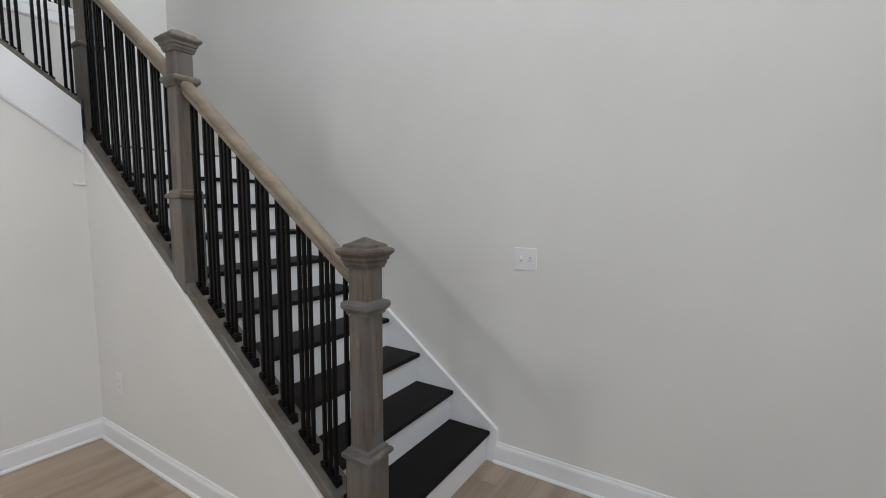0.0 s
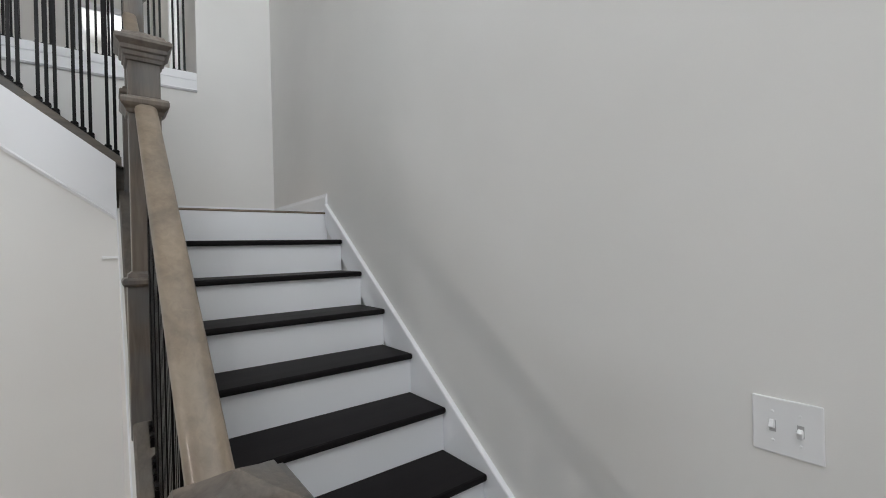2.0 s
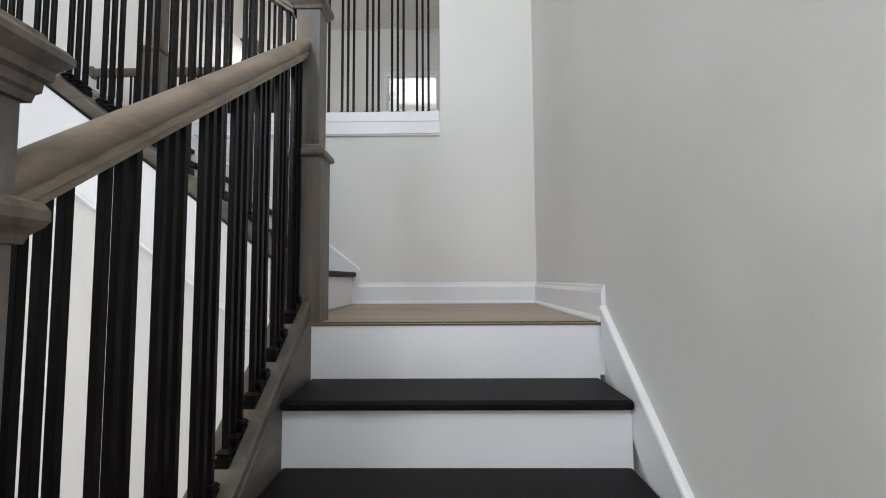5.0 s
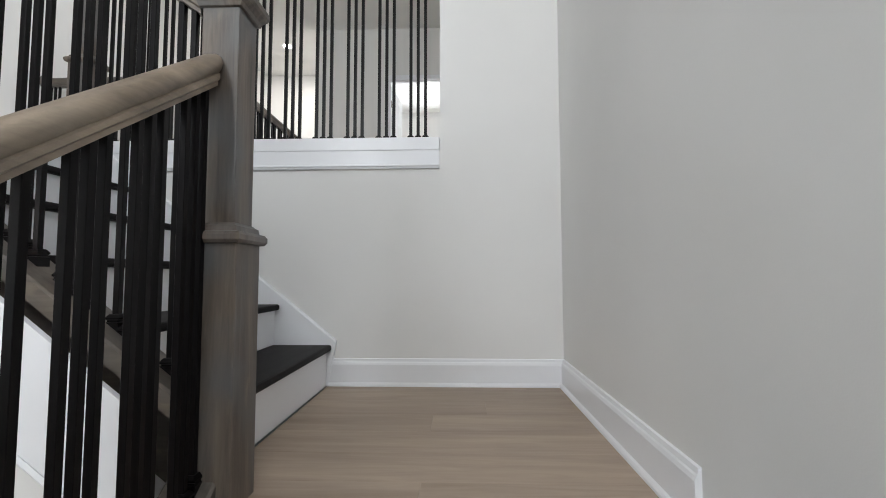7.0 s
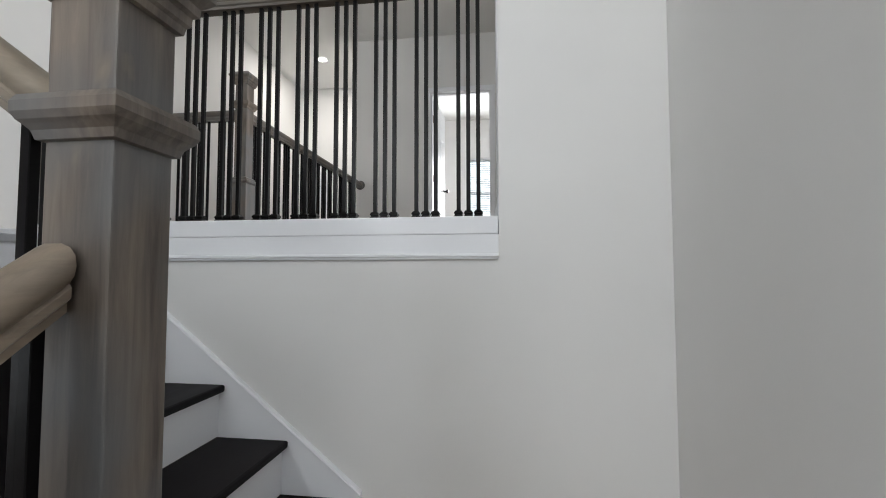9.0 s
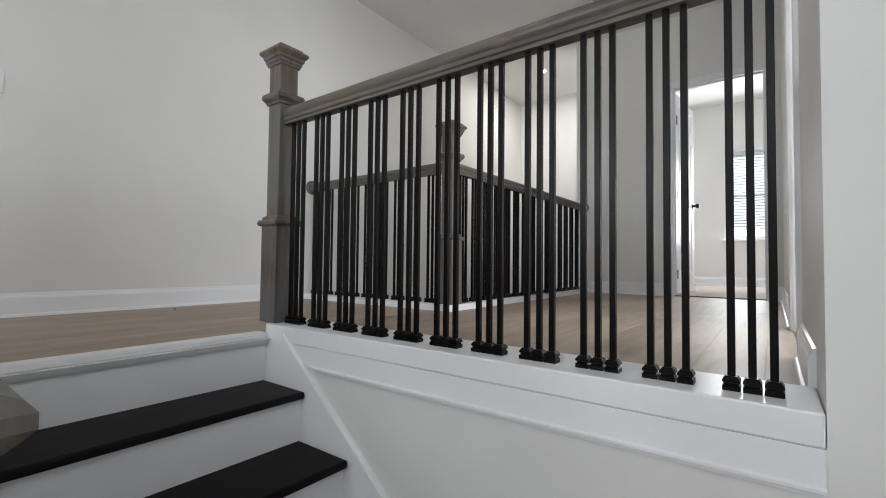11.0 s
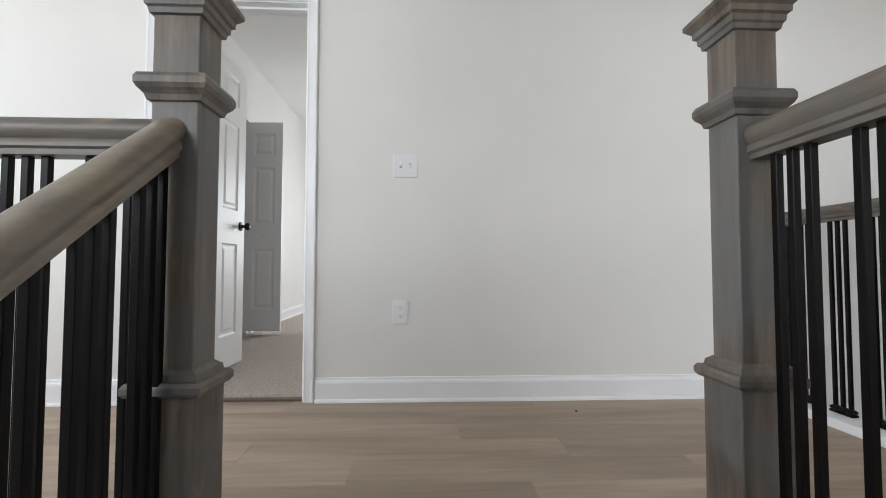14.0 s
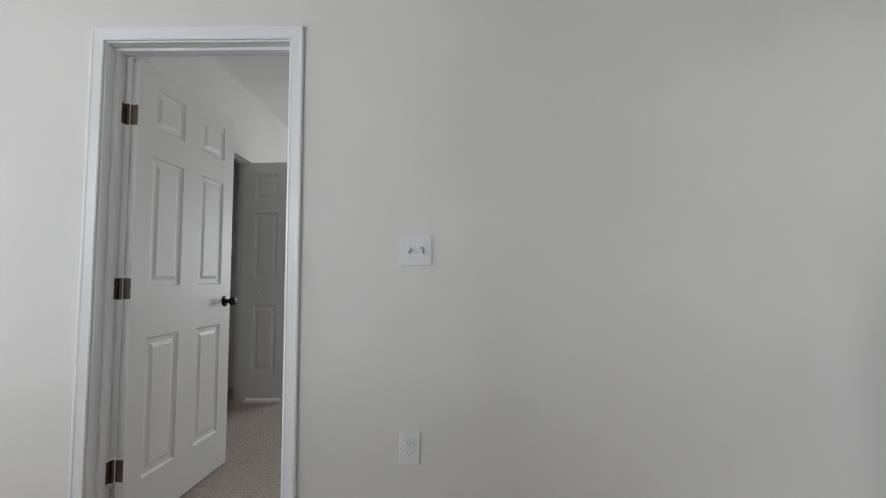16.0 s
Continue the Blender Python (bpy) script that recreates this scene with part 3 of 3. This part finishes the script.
def railing(name, label, a, b, offset_a, offset_b, base_a, base_b, rail_a, rail_b, groups, first, pitch, mat, rosette=False, gap=0.037):
    """A handrail from a to b (plan points) over groups of three square balusters."""
    a, b = Vector((*a, 0)), Vector((*b, 0))
    way = (b - a).normalized()
    length = (b - a).length
    ob = thing(name, label, "railing", (a.x, a.y, base_a))
    side = Vector((way.y, -way.x, 0))
    p = a + way * offset_a
    q = a + way * (length - offset_b)

    def at(s, u, w):
        return u + (w - u) * s / length
    bm = sweep(bmesh.new(), RAILP, (*p.xy, at(offset_a, rail_a, rail_b) - 0.075), (*q.xy, at(length - offset_b, rail_a, rail_b) - 0.075), side)
    for v in bm.verts:
        v.co -= ob.location
    part("handrail", bm, mat, ob, smooth=True)
    slope = (base_b - base_a) / length
    key = (round(slope, 3), round(way.x, 2), round(way.y, 2))
    if key not in SHOES:
        SHOES[key] = mesh_of("baluster_shoe", shoe_bm(way * slope), IRON)
    for i in range(groups):
        for j in (-1, 0, 1):
            s = first + i * pitch + j * gap
            if s < offset_a + 0.012 or s > length - offset_b - 0.012:
                continue
            z0, z1 = at(s, base_a, base_b), at(s, rail_a, rail_b) - 0.073
            bal = new("baluster", baluster_mesh(z1 - z0))
            bal.parent = ob
            bal.location = a + way * s + Vector((0, 0, z0)) - ob.location
            sh = new("baluster_shoe", SHOES[key])
            sh.parent = bal
    if rosette:
        bm = lathe(bmesh.new(), [(0.058, 0.0), (0.060, 0.006), (0.055, 0.014), (0.046, 0.018), (0.040, 0.020), (0.01, 0.021)], 32, "X" if abs(way.x) > 0.5 else "Y")
        ros = part("rosette", bm, NEWEL, ob, "round grey-brown rosette on the wall", smooth=True)
        if way.x + way.y > 0:
            ros.rotation_euler = (0, 0, math.pi)
        ros.location = b + Vector((0, 0, rail_b - 0.036)) - ob.location
    return ob


DARK = "wooden handrail over grouped black metal balusters "
railing("stair_railing", DARK + "on the lower flight", (XL - 0.013, 0.112), (XL - 0.010, 1.324), 0.046, 0.046, NOSE1(0.112) + SH, NOSE1(1.324) + SH, RAIL1(0.112), RAIL1(1.324), 9, 0.069, 0.1317, RAILY, gap=0.0315)
railing("stair_railing", DARK + "up to the landing", (XL - 0.010, 1.324), (XL, YL - 0.01), 0.046, 0.046, NOSE1(1.324) + SH, NOSE1(YL - 0.01) + SH, RAIL1B(1.324), RAIL1B(YL - 0.01), 9, 0.123, 0.131, RAILY, gap=0.0315)
railing("stair_railing", DARK + "on the upper flight", (XL, YL), (XN, YL), 0.046, 0.046, NOSE2(XL) + SH, NOSE2(XN) + SH, RAIL2(XL), RAIL2(XN), 10, 0.072, 0.133, RAILX, gap=0.0315)
RT = UP + 0.988
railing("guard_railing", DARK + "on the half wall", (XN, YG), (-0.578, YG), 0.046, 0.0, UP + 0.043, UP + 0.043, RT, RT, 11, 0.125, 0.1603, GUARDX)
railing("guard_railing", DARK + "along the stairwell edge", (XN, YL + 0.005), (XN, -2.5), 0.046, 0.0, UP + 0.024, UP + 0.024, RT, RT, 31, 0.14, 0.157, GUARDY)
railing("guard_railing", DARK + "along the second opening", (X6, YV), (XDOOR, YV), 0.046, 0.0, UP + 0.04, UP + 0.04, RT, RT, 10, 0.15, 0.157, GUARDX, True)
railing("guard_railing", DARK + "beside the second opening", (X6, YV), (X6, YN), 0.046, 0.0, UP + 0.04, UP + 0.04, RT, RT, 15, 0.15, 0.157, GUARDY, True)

# ---- doors ----


def door_leaf(parent, w, h, t, panels):
    """A moulded leaf in local x (hinge at 0), y thickness, z up; panels are (x0, x1, z0, z1)."""
    bm = bmesh.new()
    xs = sorted({0.0, w, *[p[0] for p in panels], *[p[1] for p in panels]})
    zs = sorted({0.0, h, *[p[2] for p in panels], *[p[3] for p in panels]})
    for x0, x1 in zip(xs, xs[1:]):
        for z0, z1 in zip(zs, zs[1:]):
            if not any(p[0] <= x0 and x1 <= p[1] and p[2] <= z0 and z1 <= p[3] for p in panels):
                box(bm, x0, x1, 0, t, z0, z1)
    bmesh.ops.remove_doubles(bm, verts=bm.verts, dist=1e-5)
    leaf = part("leaf", bm, DOORP, parent)
    for x0, x1, z0, z1 in panels:
        bm = bmesh.new()
        for face, s in ((0.0, 1), (t, -1)):
            loops = []
            for inset, depth in ((0, 0), (0.008, 0.007), (0.016, 0.009), (0.030, 0.009), (0.048, 0.003)):
                y = face + s * depth
                loops.append([bm.verts.new(c) for c in ((x0 + inset, y, z0 + inset), (x1 - inset, y, z0 + inset), (x1 - inset, y, z1 - inset), (x0 + inset, y, z1 - inset))])
            for q, r in zip(loops, loops[1:]):
                for i in range(4):
                    bm.faces.new((q[i], q[(i + 1) % 4], r[(i + 1) % 4], r[i]))
            bm.faces.new(loops[-1])
        part("panel", bm, DOORP, leaf)
    return leaf


def six_panels(w, h):
    s, m = 0.107, 0.15
    c = (w - 2 * s - m) / 2
    cols = ((s, s + c), (s + c + m, w - s))
    rows = ((0.208, 0.813), (1.04, 1.625), (1.758, 1.947))
    return [(a, b, c0 * h / 2.03, c1 * h / 2.03) for a, b in cols for c0, c1 in rows]


def knob(parent, x, y, z, s):
    k = part("knob", lathe(bmesh.new(), [(0.032, 0), (0.032, 0.006), (0.014, 0.010), (0.011, 0.030), (0.022, 0.038), (0.028, 0.048), (0.027, 0.058), (0.018, 0.066), (0.004, 0.068)], 24, "Y"),
             KNOB, parent, "round black door knob", True)
    k.location = (x, y, z)
    if s < 0:
        k.rotation_euler = (0, 0, math.pi)


def hinge(parent, x, y, z):
    bm = box(bmesh.new(), x - 0.036, x + 0.036, y - 0.002, y + 0.002, z - 0.045, z + 0.045, bevel=0.0015)
    n = lathe(bmesh.new(), [(0.006, z - 0.047), (0.006, z + 0.047)], 10)
    me = bpy.data.meshes.new("pin")
    n.to_mesh(me)
    n.free()
    bm.from_mesh(me)
    h = part("hinge", bm, HINGE, parent, "bronze butt hinge")
    return h


CASE = [(0.0, 0.0), (0.0, 0.011), (0.005, 0.0135), (0.010, 0.0125), (0.038, 0.0145), (0.043, 0.0165), (0.051, 0.0165), (0.055, 0.013), (0.055, 0.0)]


def casing(name, axis, face, out, u0, u1, z0, z1, depth):
    """Jambs, stops and mitred casing round a doorway; axis is the wall's run."""
    ob = thing(name, "white painted door frame with moulded casing", "door frame", kind="structure")

    def P(u, d, z):
        return (face + out * d, u, z) if axis == "Y" else (u, face + out * d, z)
    for name, pts in (("casing_side", (u0, -1)), ("casing_side", (u1, 1))):
        bm = bmesh.new()
        u, s = pts
        lo = [bm.verts.new(P(u + s * (a - 0.012), b, z0)) for a, b in CASE]
        hi = [bm.verts.new(P(u + s * (a - 0.012), b, z1 + a - 0.012)) for a, b in CASE]
        for i in range(len(CASE)):
            j = (i + 1) % len(CASE)
            bm.faces.new((lo[i], lo[j], hi[j], hi[i]))
        bm.faces.new(lo), bm.faces.new(hi[::-1])
        part(name, bm, TRIM, ob)
    bm = bmesh.new()
    lo = [bm.verts.new(P(u0 - a + 0.012, b, z1 + a - 0.012)) for a, b in CASE]
    hi = [bm.verts.new(P(u1 + a - 0.012, b, z1 + a - 0.012)) for a, b in CASE]
    for i in range(len(CASE)):
        j = (i + 1) % len(CASE)
        bm.faces.new((lo[i], lo[j], hi[j], hi[i]))
    bm.faces.new(lo), bm.faces.new(hi[::-1])
    part("casing_head", bm, TRIM, ob)

    def jamb(name, a, b, c, d, e, f):
        p, q = P(a, c, e), P(b, d, f)
        boxed(name, TRIM, (min(p[0], q[0]), max(p[0], q[0]), min(p[1], q[1]), max(p[1], q[1]), e, f), ob)
    jamb("jamb", u0 - 0.001, u0 + 0.018, 0.0, -depth, z0, z1)
    jamb("jamb", u1 - 0.018, u1 + 0.001, 0.0, -depth, z0, z1)
    jamb("head_jamb", u0 + 0.018, u1 - 0.018, 0.0, -depth, z1 - 0.018, z1 + 0.001)
    jamb("stop", u0 + 0.018, u0 + 0.030, -0.045, -depth + 0.04, z0, z1 - 0.018)
    jamb("stop", u1 - 0.030, u1 - 0.018, -0.045, -depth + 0.04, z0, z1 - 0.018)
    jamb("stop", u0 + 0.030, u1 - 0.030, -0.045, -depth + 0.04, z1 - 0.030, z1 - 0.018)
    return ob


casing("door_frame_1", "Y", XDOOR, 1, DY0, DY1, UP + 0.001, DH, T)
casing("door_frame_2", "X", YF, -1, FX0, FX1, UP + 0.001, UP + 2.13, T)
casing("door_frame_3", "Y", EX, -1, EY0, EY1, UP + 0.001, UP + 2.06, T)
door = thing("door_1", "white six-panel door standing open into the bedroom", "door", (XDOOR - T - 0.006, DY0 + 0.070, UP + 0.022), kind="structure")
leaf = door_leaf(door, 0.812, 2.082, 0.035, six_panels(0.812, 2.082))
knob(leaf, 0.750, 0.035, 0.963, 1)
knob(leaf, 0.750, 0.0, 0.963, -1)
door.rotation_euler = (0, 0, radians(180 - 2))
for z in (0.292, 1.058, 1.826):
    bm = box(bmesh.new(), -0.003, 0.0, 0.001, 0.034, z - 0.045, z + 0.045, bevel=0.001)
    box(bm, -0.043, -0.006, 0.050, 0.053, z - 0.045, z + 0.045, bevel=0.001)
    h = part("hinge", bm, HINGE, door, "bronze butt hinge")
    pin = part("hinge_pin", lathe(bmesh.new(), [(0.0065, z - 0.047), (0.0065, z + 0.047)], 12), HINGE, h, "round hinge knuckle", True)
    pin.location = (-0.006, 0.043, 0)
door2 = thing("door_2", "white six-panel door standing open into the far room", "door", (FX0 + 0.022, YF + T + 0.006, UP + 0.02), kind="structure")
leaf2 = door_leaf(door2, 0.735, 2.08, 0.035, six_panels(0.735, 2.08))
knob(leaf2, 0.67, 0.0, 0.97, -1)
knob(leaf2, 0.67, 0.035, 0.97, 1)
door2.rotation_euler = (0, 0, radians(85))
for z in (0.2, 1.02, 1.80):
    hinge(door2, 0, 0, z).location = (-0.004, -0.004, 0)
# folded closet door
bif = thing("bifold_door", "white three-panel folding closet door standing open", "closet door", (CX0 + 0.06, BY - 0.05, UP + 0.045), kind="structure")
leafb = door_leaf(bif, 0.41, 2.14, 0.03, [(0.12, 0.335, 0.22, 0.83), (0.12, 0.335, 1.08, 1.67), (0.12, 0.335, 1.79, 2.02)])
k = part("pull_knob", lathe(bmesh.new(), [(0.014, 0), (0.008, 0.008), (0.016, 0.018), (0.015, 0.024), (0.003, 0.027)], 16, "Y"), DOORP, leafb, "small white pull knob", True)
k.location, k.rotation_euler = (0.17, 0.0, 0.955), (0, 0, math.pi)
bif.rotation_euler = (0, 0, radians(88))
structure("closet_header", TRIM, [(CX0, CX1, BY - T, BY + 0.002, UP + 2.20, UP + 2.219), (CX0 + 0.05, CX1 - 0.05, BY - 0.07, BY - 0.04, UP + 2.18, UP + 2.199)], "white closet head jamb with a door track", "trim")
structure("threshold", STRIP, [(XDOOR - 0.055, XDOOR - 0.015, DY0 + 0.018, DY1 - 0.018, UP - 0.01, UP + 0.012)], "brown transition strip between plank floor and carpet", "threshold", bevel=0.004)
structure("threshold_far", STRIP, [(FX0 + 0.018, FX1 - 0.018, YF + 0.02, YF + 0.06, UP - 0.01, UP + 0.010)], "brown transition strip at the far room", "threshold")

# ---- far window with blinds ----
win = thing("window_1", "white double-hung window with a horizontal blind", "window", ((WX0 + WX1) / 2, NY, WZ0), kind="structure")


def wl(d):
    return local(win, d)


boxed("window_frame", TRIM, wl((WX0, WX0 + 0.05, NY + 0.03, NY + 0.10, WZ0, WZ1)), win)
boxed("window_frame", TRIM, wl((WX1 - 0.05, WX1, NY + 0.03, NY + 0.10, WZ0, WZ1)), win)
boxed("window_frame", TRIM, wl((WX0, WX1, NY + 0.03, NY + 0.10, WZ1 - 0.05, WZ1)), win)
boxed("window_frame", TRIM, wl((WX0, WX1, NY + 0.03, NY + 0.10, WZ0, WZ0 + 0.05)), win)
boxed("meeting_rail", TRIM, wl((WX0, WX1, NY + 0.04, NY + 0.08, (WZ0 + WZ1) / 2 - 0.02, (WZ0 + WZ1) / 2 + 0.02)), win)
boxed("window_sill", TRIM, wl((WX0 - 0.05, WX1 + 0.05, NY - 0.05, NY + 0.03, WZ0 - 0.03, WZ0)), win, 0.004)
pane = boxed("pane", GLASS, wl((WX0 + 0.05, WX1 - 0.05, NY + 0.06, NY + 0.064, WZ0 + 0.05, WZ1 - 0.05)), win)
pane.visible_shadow = False
blind = thing("window_blind", "white horizontal blind raised a little above the sill", "blind", ((WX0 + WX1) / 2, NY + 0.012, WZ1))
boxed("headrail", BLIND, (-0.51, 0.51, -0.02, 0.02, -0.05, -0.005), blind)
slat = mesh_of("slat", box(bmesh.new(), -0.5, 0.5, -0.022, 0.022, -0.0015, 0.0015), BLIND)
for i in range(26):
    s = new("slat", slat)
    s.parent = blind
    s.location, s.rotation_euler = (0, 0, -0.075 - i * 0.043), (radians(32), 0, 0)
boxed("bottom_rail", BLIND, (-0.5, 0.5, -0.02, 0.02, -0.075 - 26 * 0.043 - 0.01, -0.075 - 26 * 0.043 + 0.01), blind)

glow = material("bright_outdoors", (0.85, 0.95, 1.0), 0.9)
glow.node_tree.nodes["Principled BSDF"].inputs["Emission Color"].default_value = (0.86, 0.97, 1.0, 1)
glow.node_tree.nodes["Principled BSDF"].inputs["Emission Strength"].default_value = 1.8
structure("backdrop", glow, [(WX0 - 1.5, WX1 + 1.5, NY + 2.5, NY + 2.52, UP - 1.0, UP + 4.0)], "pale bright daylight outside the far window", "backdrop")

# ---- ceiling can lights: one seen, two added out of view ----


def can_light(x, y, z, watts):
    ob = thing("recessed_light", "round white lit recessed ceiling light, the lower two out of view", "ceiling light", (x, y, z))
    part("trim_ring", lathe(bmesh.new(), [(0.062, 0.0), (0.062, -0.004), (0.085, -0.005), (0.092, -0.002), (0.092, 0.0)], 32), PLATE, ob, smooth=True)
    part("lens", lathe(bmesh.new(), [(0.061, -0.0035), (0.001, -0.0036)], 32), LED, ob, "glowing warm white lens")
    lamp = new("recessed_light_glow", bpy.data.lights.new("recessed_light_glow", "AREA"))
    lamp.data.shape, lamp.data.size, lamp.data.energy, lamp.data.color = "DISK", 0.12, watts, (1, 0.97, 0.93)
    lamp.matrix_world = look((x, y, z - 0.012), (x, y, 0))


can_light(-3.07, 7.82, CEIL, 21)
# unseen; set where the railing's shadow on the stair wall points back to
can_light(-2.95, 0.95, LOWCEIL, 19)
# unseen extra, added to brighten the lower room slightly
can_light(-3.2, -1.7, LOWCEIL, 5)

# ---- switches and outlets ----


def plate(kind, label, centre, n):
    """A wall plate facing n, with rocker-less toggles or a duplex outlet."""
    w, h = (0.128, 0.124) if kind == "light_switch" else (0.08, 0.124)
    ob = thing(kind, label, "switch" if kind == "light_switch" else "outlet", centre)
    part("cover_plate", box(bmesh.new(), -w / 2, w / 2, -0.006, 0.0, -h / 2, h / 2, bevel=0.003), PLATE, ob)
    if kind == "light_switch":
        for x in (-0.025, 0.025):
            up = 1 if x < 0 else -1
            t = part("toggle", box(bmesh.new(), -0.005, 0.005, -0.018, -0.004, -0.009, 0.009, bevel=0.002), PLATE, ob)
            t.location, t.rotation_euler = (x, 0, 0), (radians(-24 * up), 0, 0)
            boxed("toggle_slot", SHADE, (x - 0.0062, x + 0.0062, -0.0064, -0.0058, -0.013, 0.013), ob)
            for z in (-0.032, 0.032):
                sc = part("screw", lathe(bmesh.new(), [(0.0032, 0), (0.0030, 0.0012), (0.001, 0.0016)], 10, "Y"), PLATE, ob)
                sc.location, sc.rotation_euler = (x, -0.006, z), (0, 0, math.pi)
    else:
        for z in (-0.020, 0.020):
            f = part("receptacle", box(bmesh.new(), -0.017, 0.017, -0.0085, -0.005, z - 0.014, z + 0.014, bevel=0.0012), PLATE, ob)
            boxed("slot", SLOT, (-0.0075, -0.0055, -0.0088, -0.0083, z - 0.002, z + 0.007), f)
            boxed("slot", SLOT, (0.0055, 0.0075, -0.0088, -0.0083, z - 0.001, z + 0.006), f)
            boxed("slot", SLOT, (-0.0022, 0.0022, -0.0088, -0.0083, z - 0.010, z - 0.006), f)
    ob.rotation_euler = (0, 0, math.atan2(n[0], -n[1]))
    return ob


plate("light_switch", "white double toggle switch on the stair wall", (0, -0.097, 1.228), (-1, 0))
plate("light_switch", "white double toggle switch beside the bedroom door", (XDOOR, 2.851, 4.283), (1, 0))
plate("outlet", "white duplex outlet low on the hall wall", (XDOOR, 2.828, 3.510), (1, 0))
plate("outlet", "white duplex outlet low on the wall under the stairs", (XO, 2.074, 0.42), (-1, 0))
# plain strip for a thin dash on the wall, its kind not known
box_ = thing("wall_strip", "thin white strip on the wall under the flight", "sensor", (-1.162, YO, 1.633))
boxed("cover", PLATE, (-0.035, 0.035, -0.014, 0, 0.0, 0.014), box_, 0.003)
# speck of dirt on the hall floor
bm = bmesh.new()
bmesh.ops.create_icosphere(bm, subdivisions=2, radius=0.006)
for v in bm.verts:
    v.co = Vector((v.co.x * 1.4, v.co.y, v.co.z * 0.6)) * (1 + 0.3 * noise.noise(v.co * 300))
crumb = tagged(part("dirt_crumb", bm, SLOT), "dark crumb of dirt on the hall floor", "debris")
crumb.location = (-3.66, 3.69, UP + 0.003)

# ---- floor planks ----
PLANKS = {}


def plank_mesh(l, w):
    key = (round(l, 3), round(w, 3))
    if key not in PLANKS:
        PLANKS[key] = mesh_of("plank", box(bmesh.new(), -l / 2 + 0.0002, l / 2 - 0.0002, -w / 2 + 0.0002, w / 2 - 0.0002, -0.012, 0, bevel=0.0005, seg=1), PLANK)
    return PLANKS[key]


def planks(floor, x0, x1, y0, y1, z, along, seed):
    rnd = random.Random(seed)
    u0, u1, v0, v1 = (x0, x1, y0, y1) if along == "X" else (y0, y1, x0, x1)
    W, Ln = 0.18, 1.22
    v = v0
    while v < v1 - 0.004:
        w = min(W, v1 - v)
        u = u0
        l = rnd.choice((0.32, 0.52, 0.72, 0.92, 1.12))
        while u < u1 - 0.004:
            l = min(l, u1 - u)
            ob = new("plank", plank_mesh(l, w))
            ob.parent = floor
            c = (u + l / 2, v + w / 2) if along == "X" else (v + w / 2, u + l / 2)
            ob.location = (*c, z)
            if along == "Y":
                ob.rotation_euler = (0, 0, math.pi / 2)
            u += l
            l = Ln
        v += W


def floor_sheet(name, pieces, label):
    return structure(name, JOINT, pieces, label, "floor")


f1 = floor_sheet("floor_landing", [(-1.104, -0.002, 2.40, YW, LAND - 0.012, LAND - 0.006)], "light grey-brown oak plank floor of the stair landing")
planks(f1, -1.104, -0.002, 2.40, YW, LAND, "X", 3)
f2 = floor_sheet("floor_hall", [(XDOOR - 0.02, -2.43, -2.5, YV - 0.07, UP - 0.014, UP - 0.006)], "light grey-brown oak plank floor of the upper hall")
planks(f2, XDOOR - 0.02, -2.43, -2.5, YV - 0.07, UP, "Y", 5)
f3 = floor_sheet("floor_hall_north", [(-2.43, EX, YW + 0.21, YV - 0.07, UP - 0.014, UP - 0.006), (X6 + 0.07, EX, YV - 0.07, YF + 0.05, UP - 0.014, UP - 0.006)],
                 "light grey-brown oak plank floor at the north of the upper hall")
planks(f3, -2.43, X6 + 0.07, YW + 0.21, YV - 0.07, UP, "Y", 6)
planks(f3, X6 + 0.07, EX, YW + 0.21, YF + 0.05, UP, "Y", 7)
f4 = floor_sheet("floor_lower", [(-6.4, 0, -4.9, YO, -0.012, -0.006)], "light grey-brown oak plank floor of the lower storey")
planks(f4, -6.4, XO, -4.9, YO, 0.0, "X", 9)
planks(f4, XO, 0, -4.9, 0.13, 0.0, "X", 10)
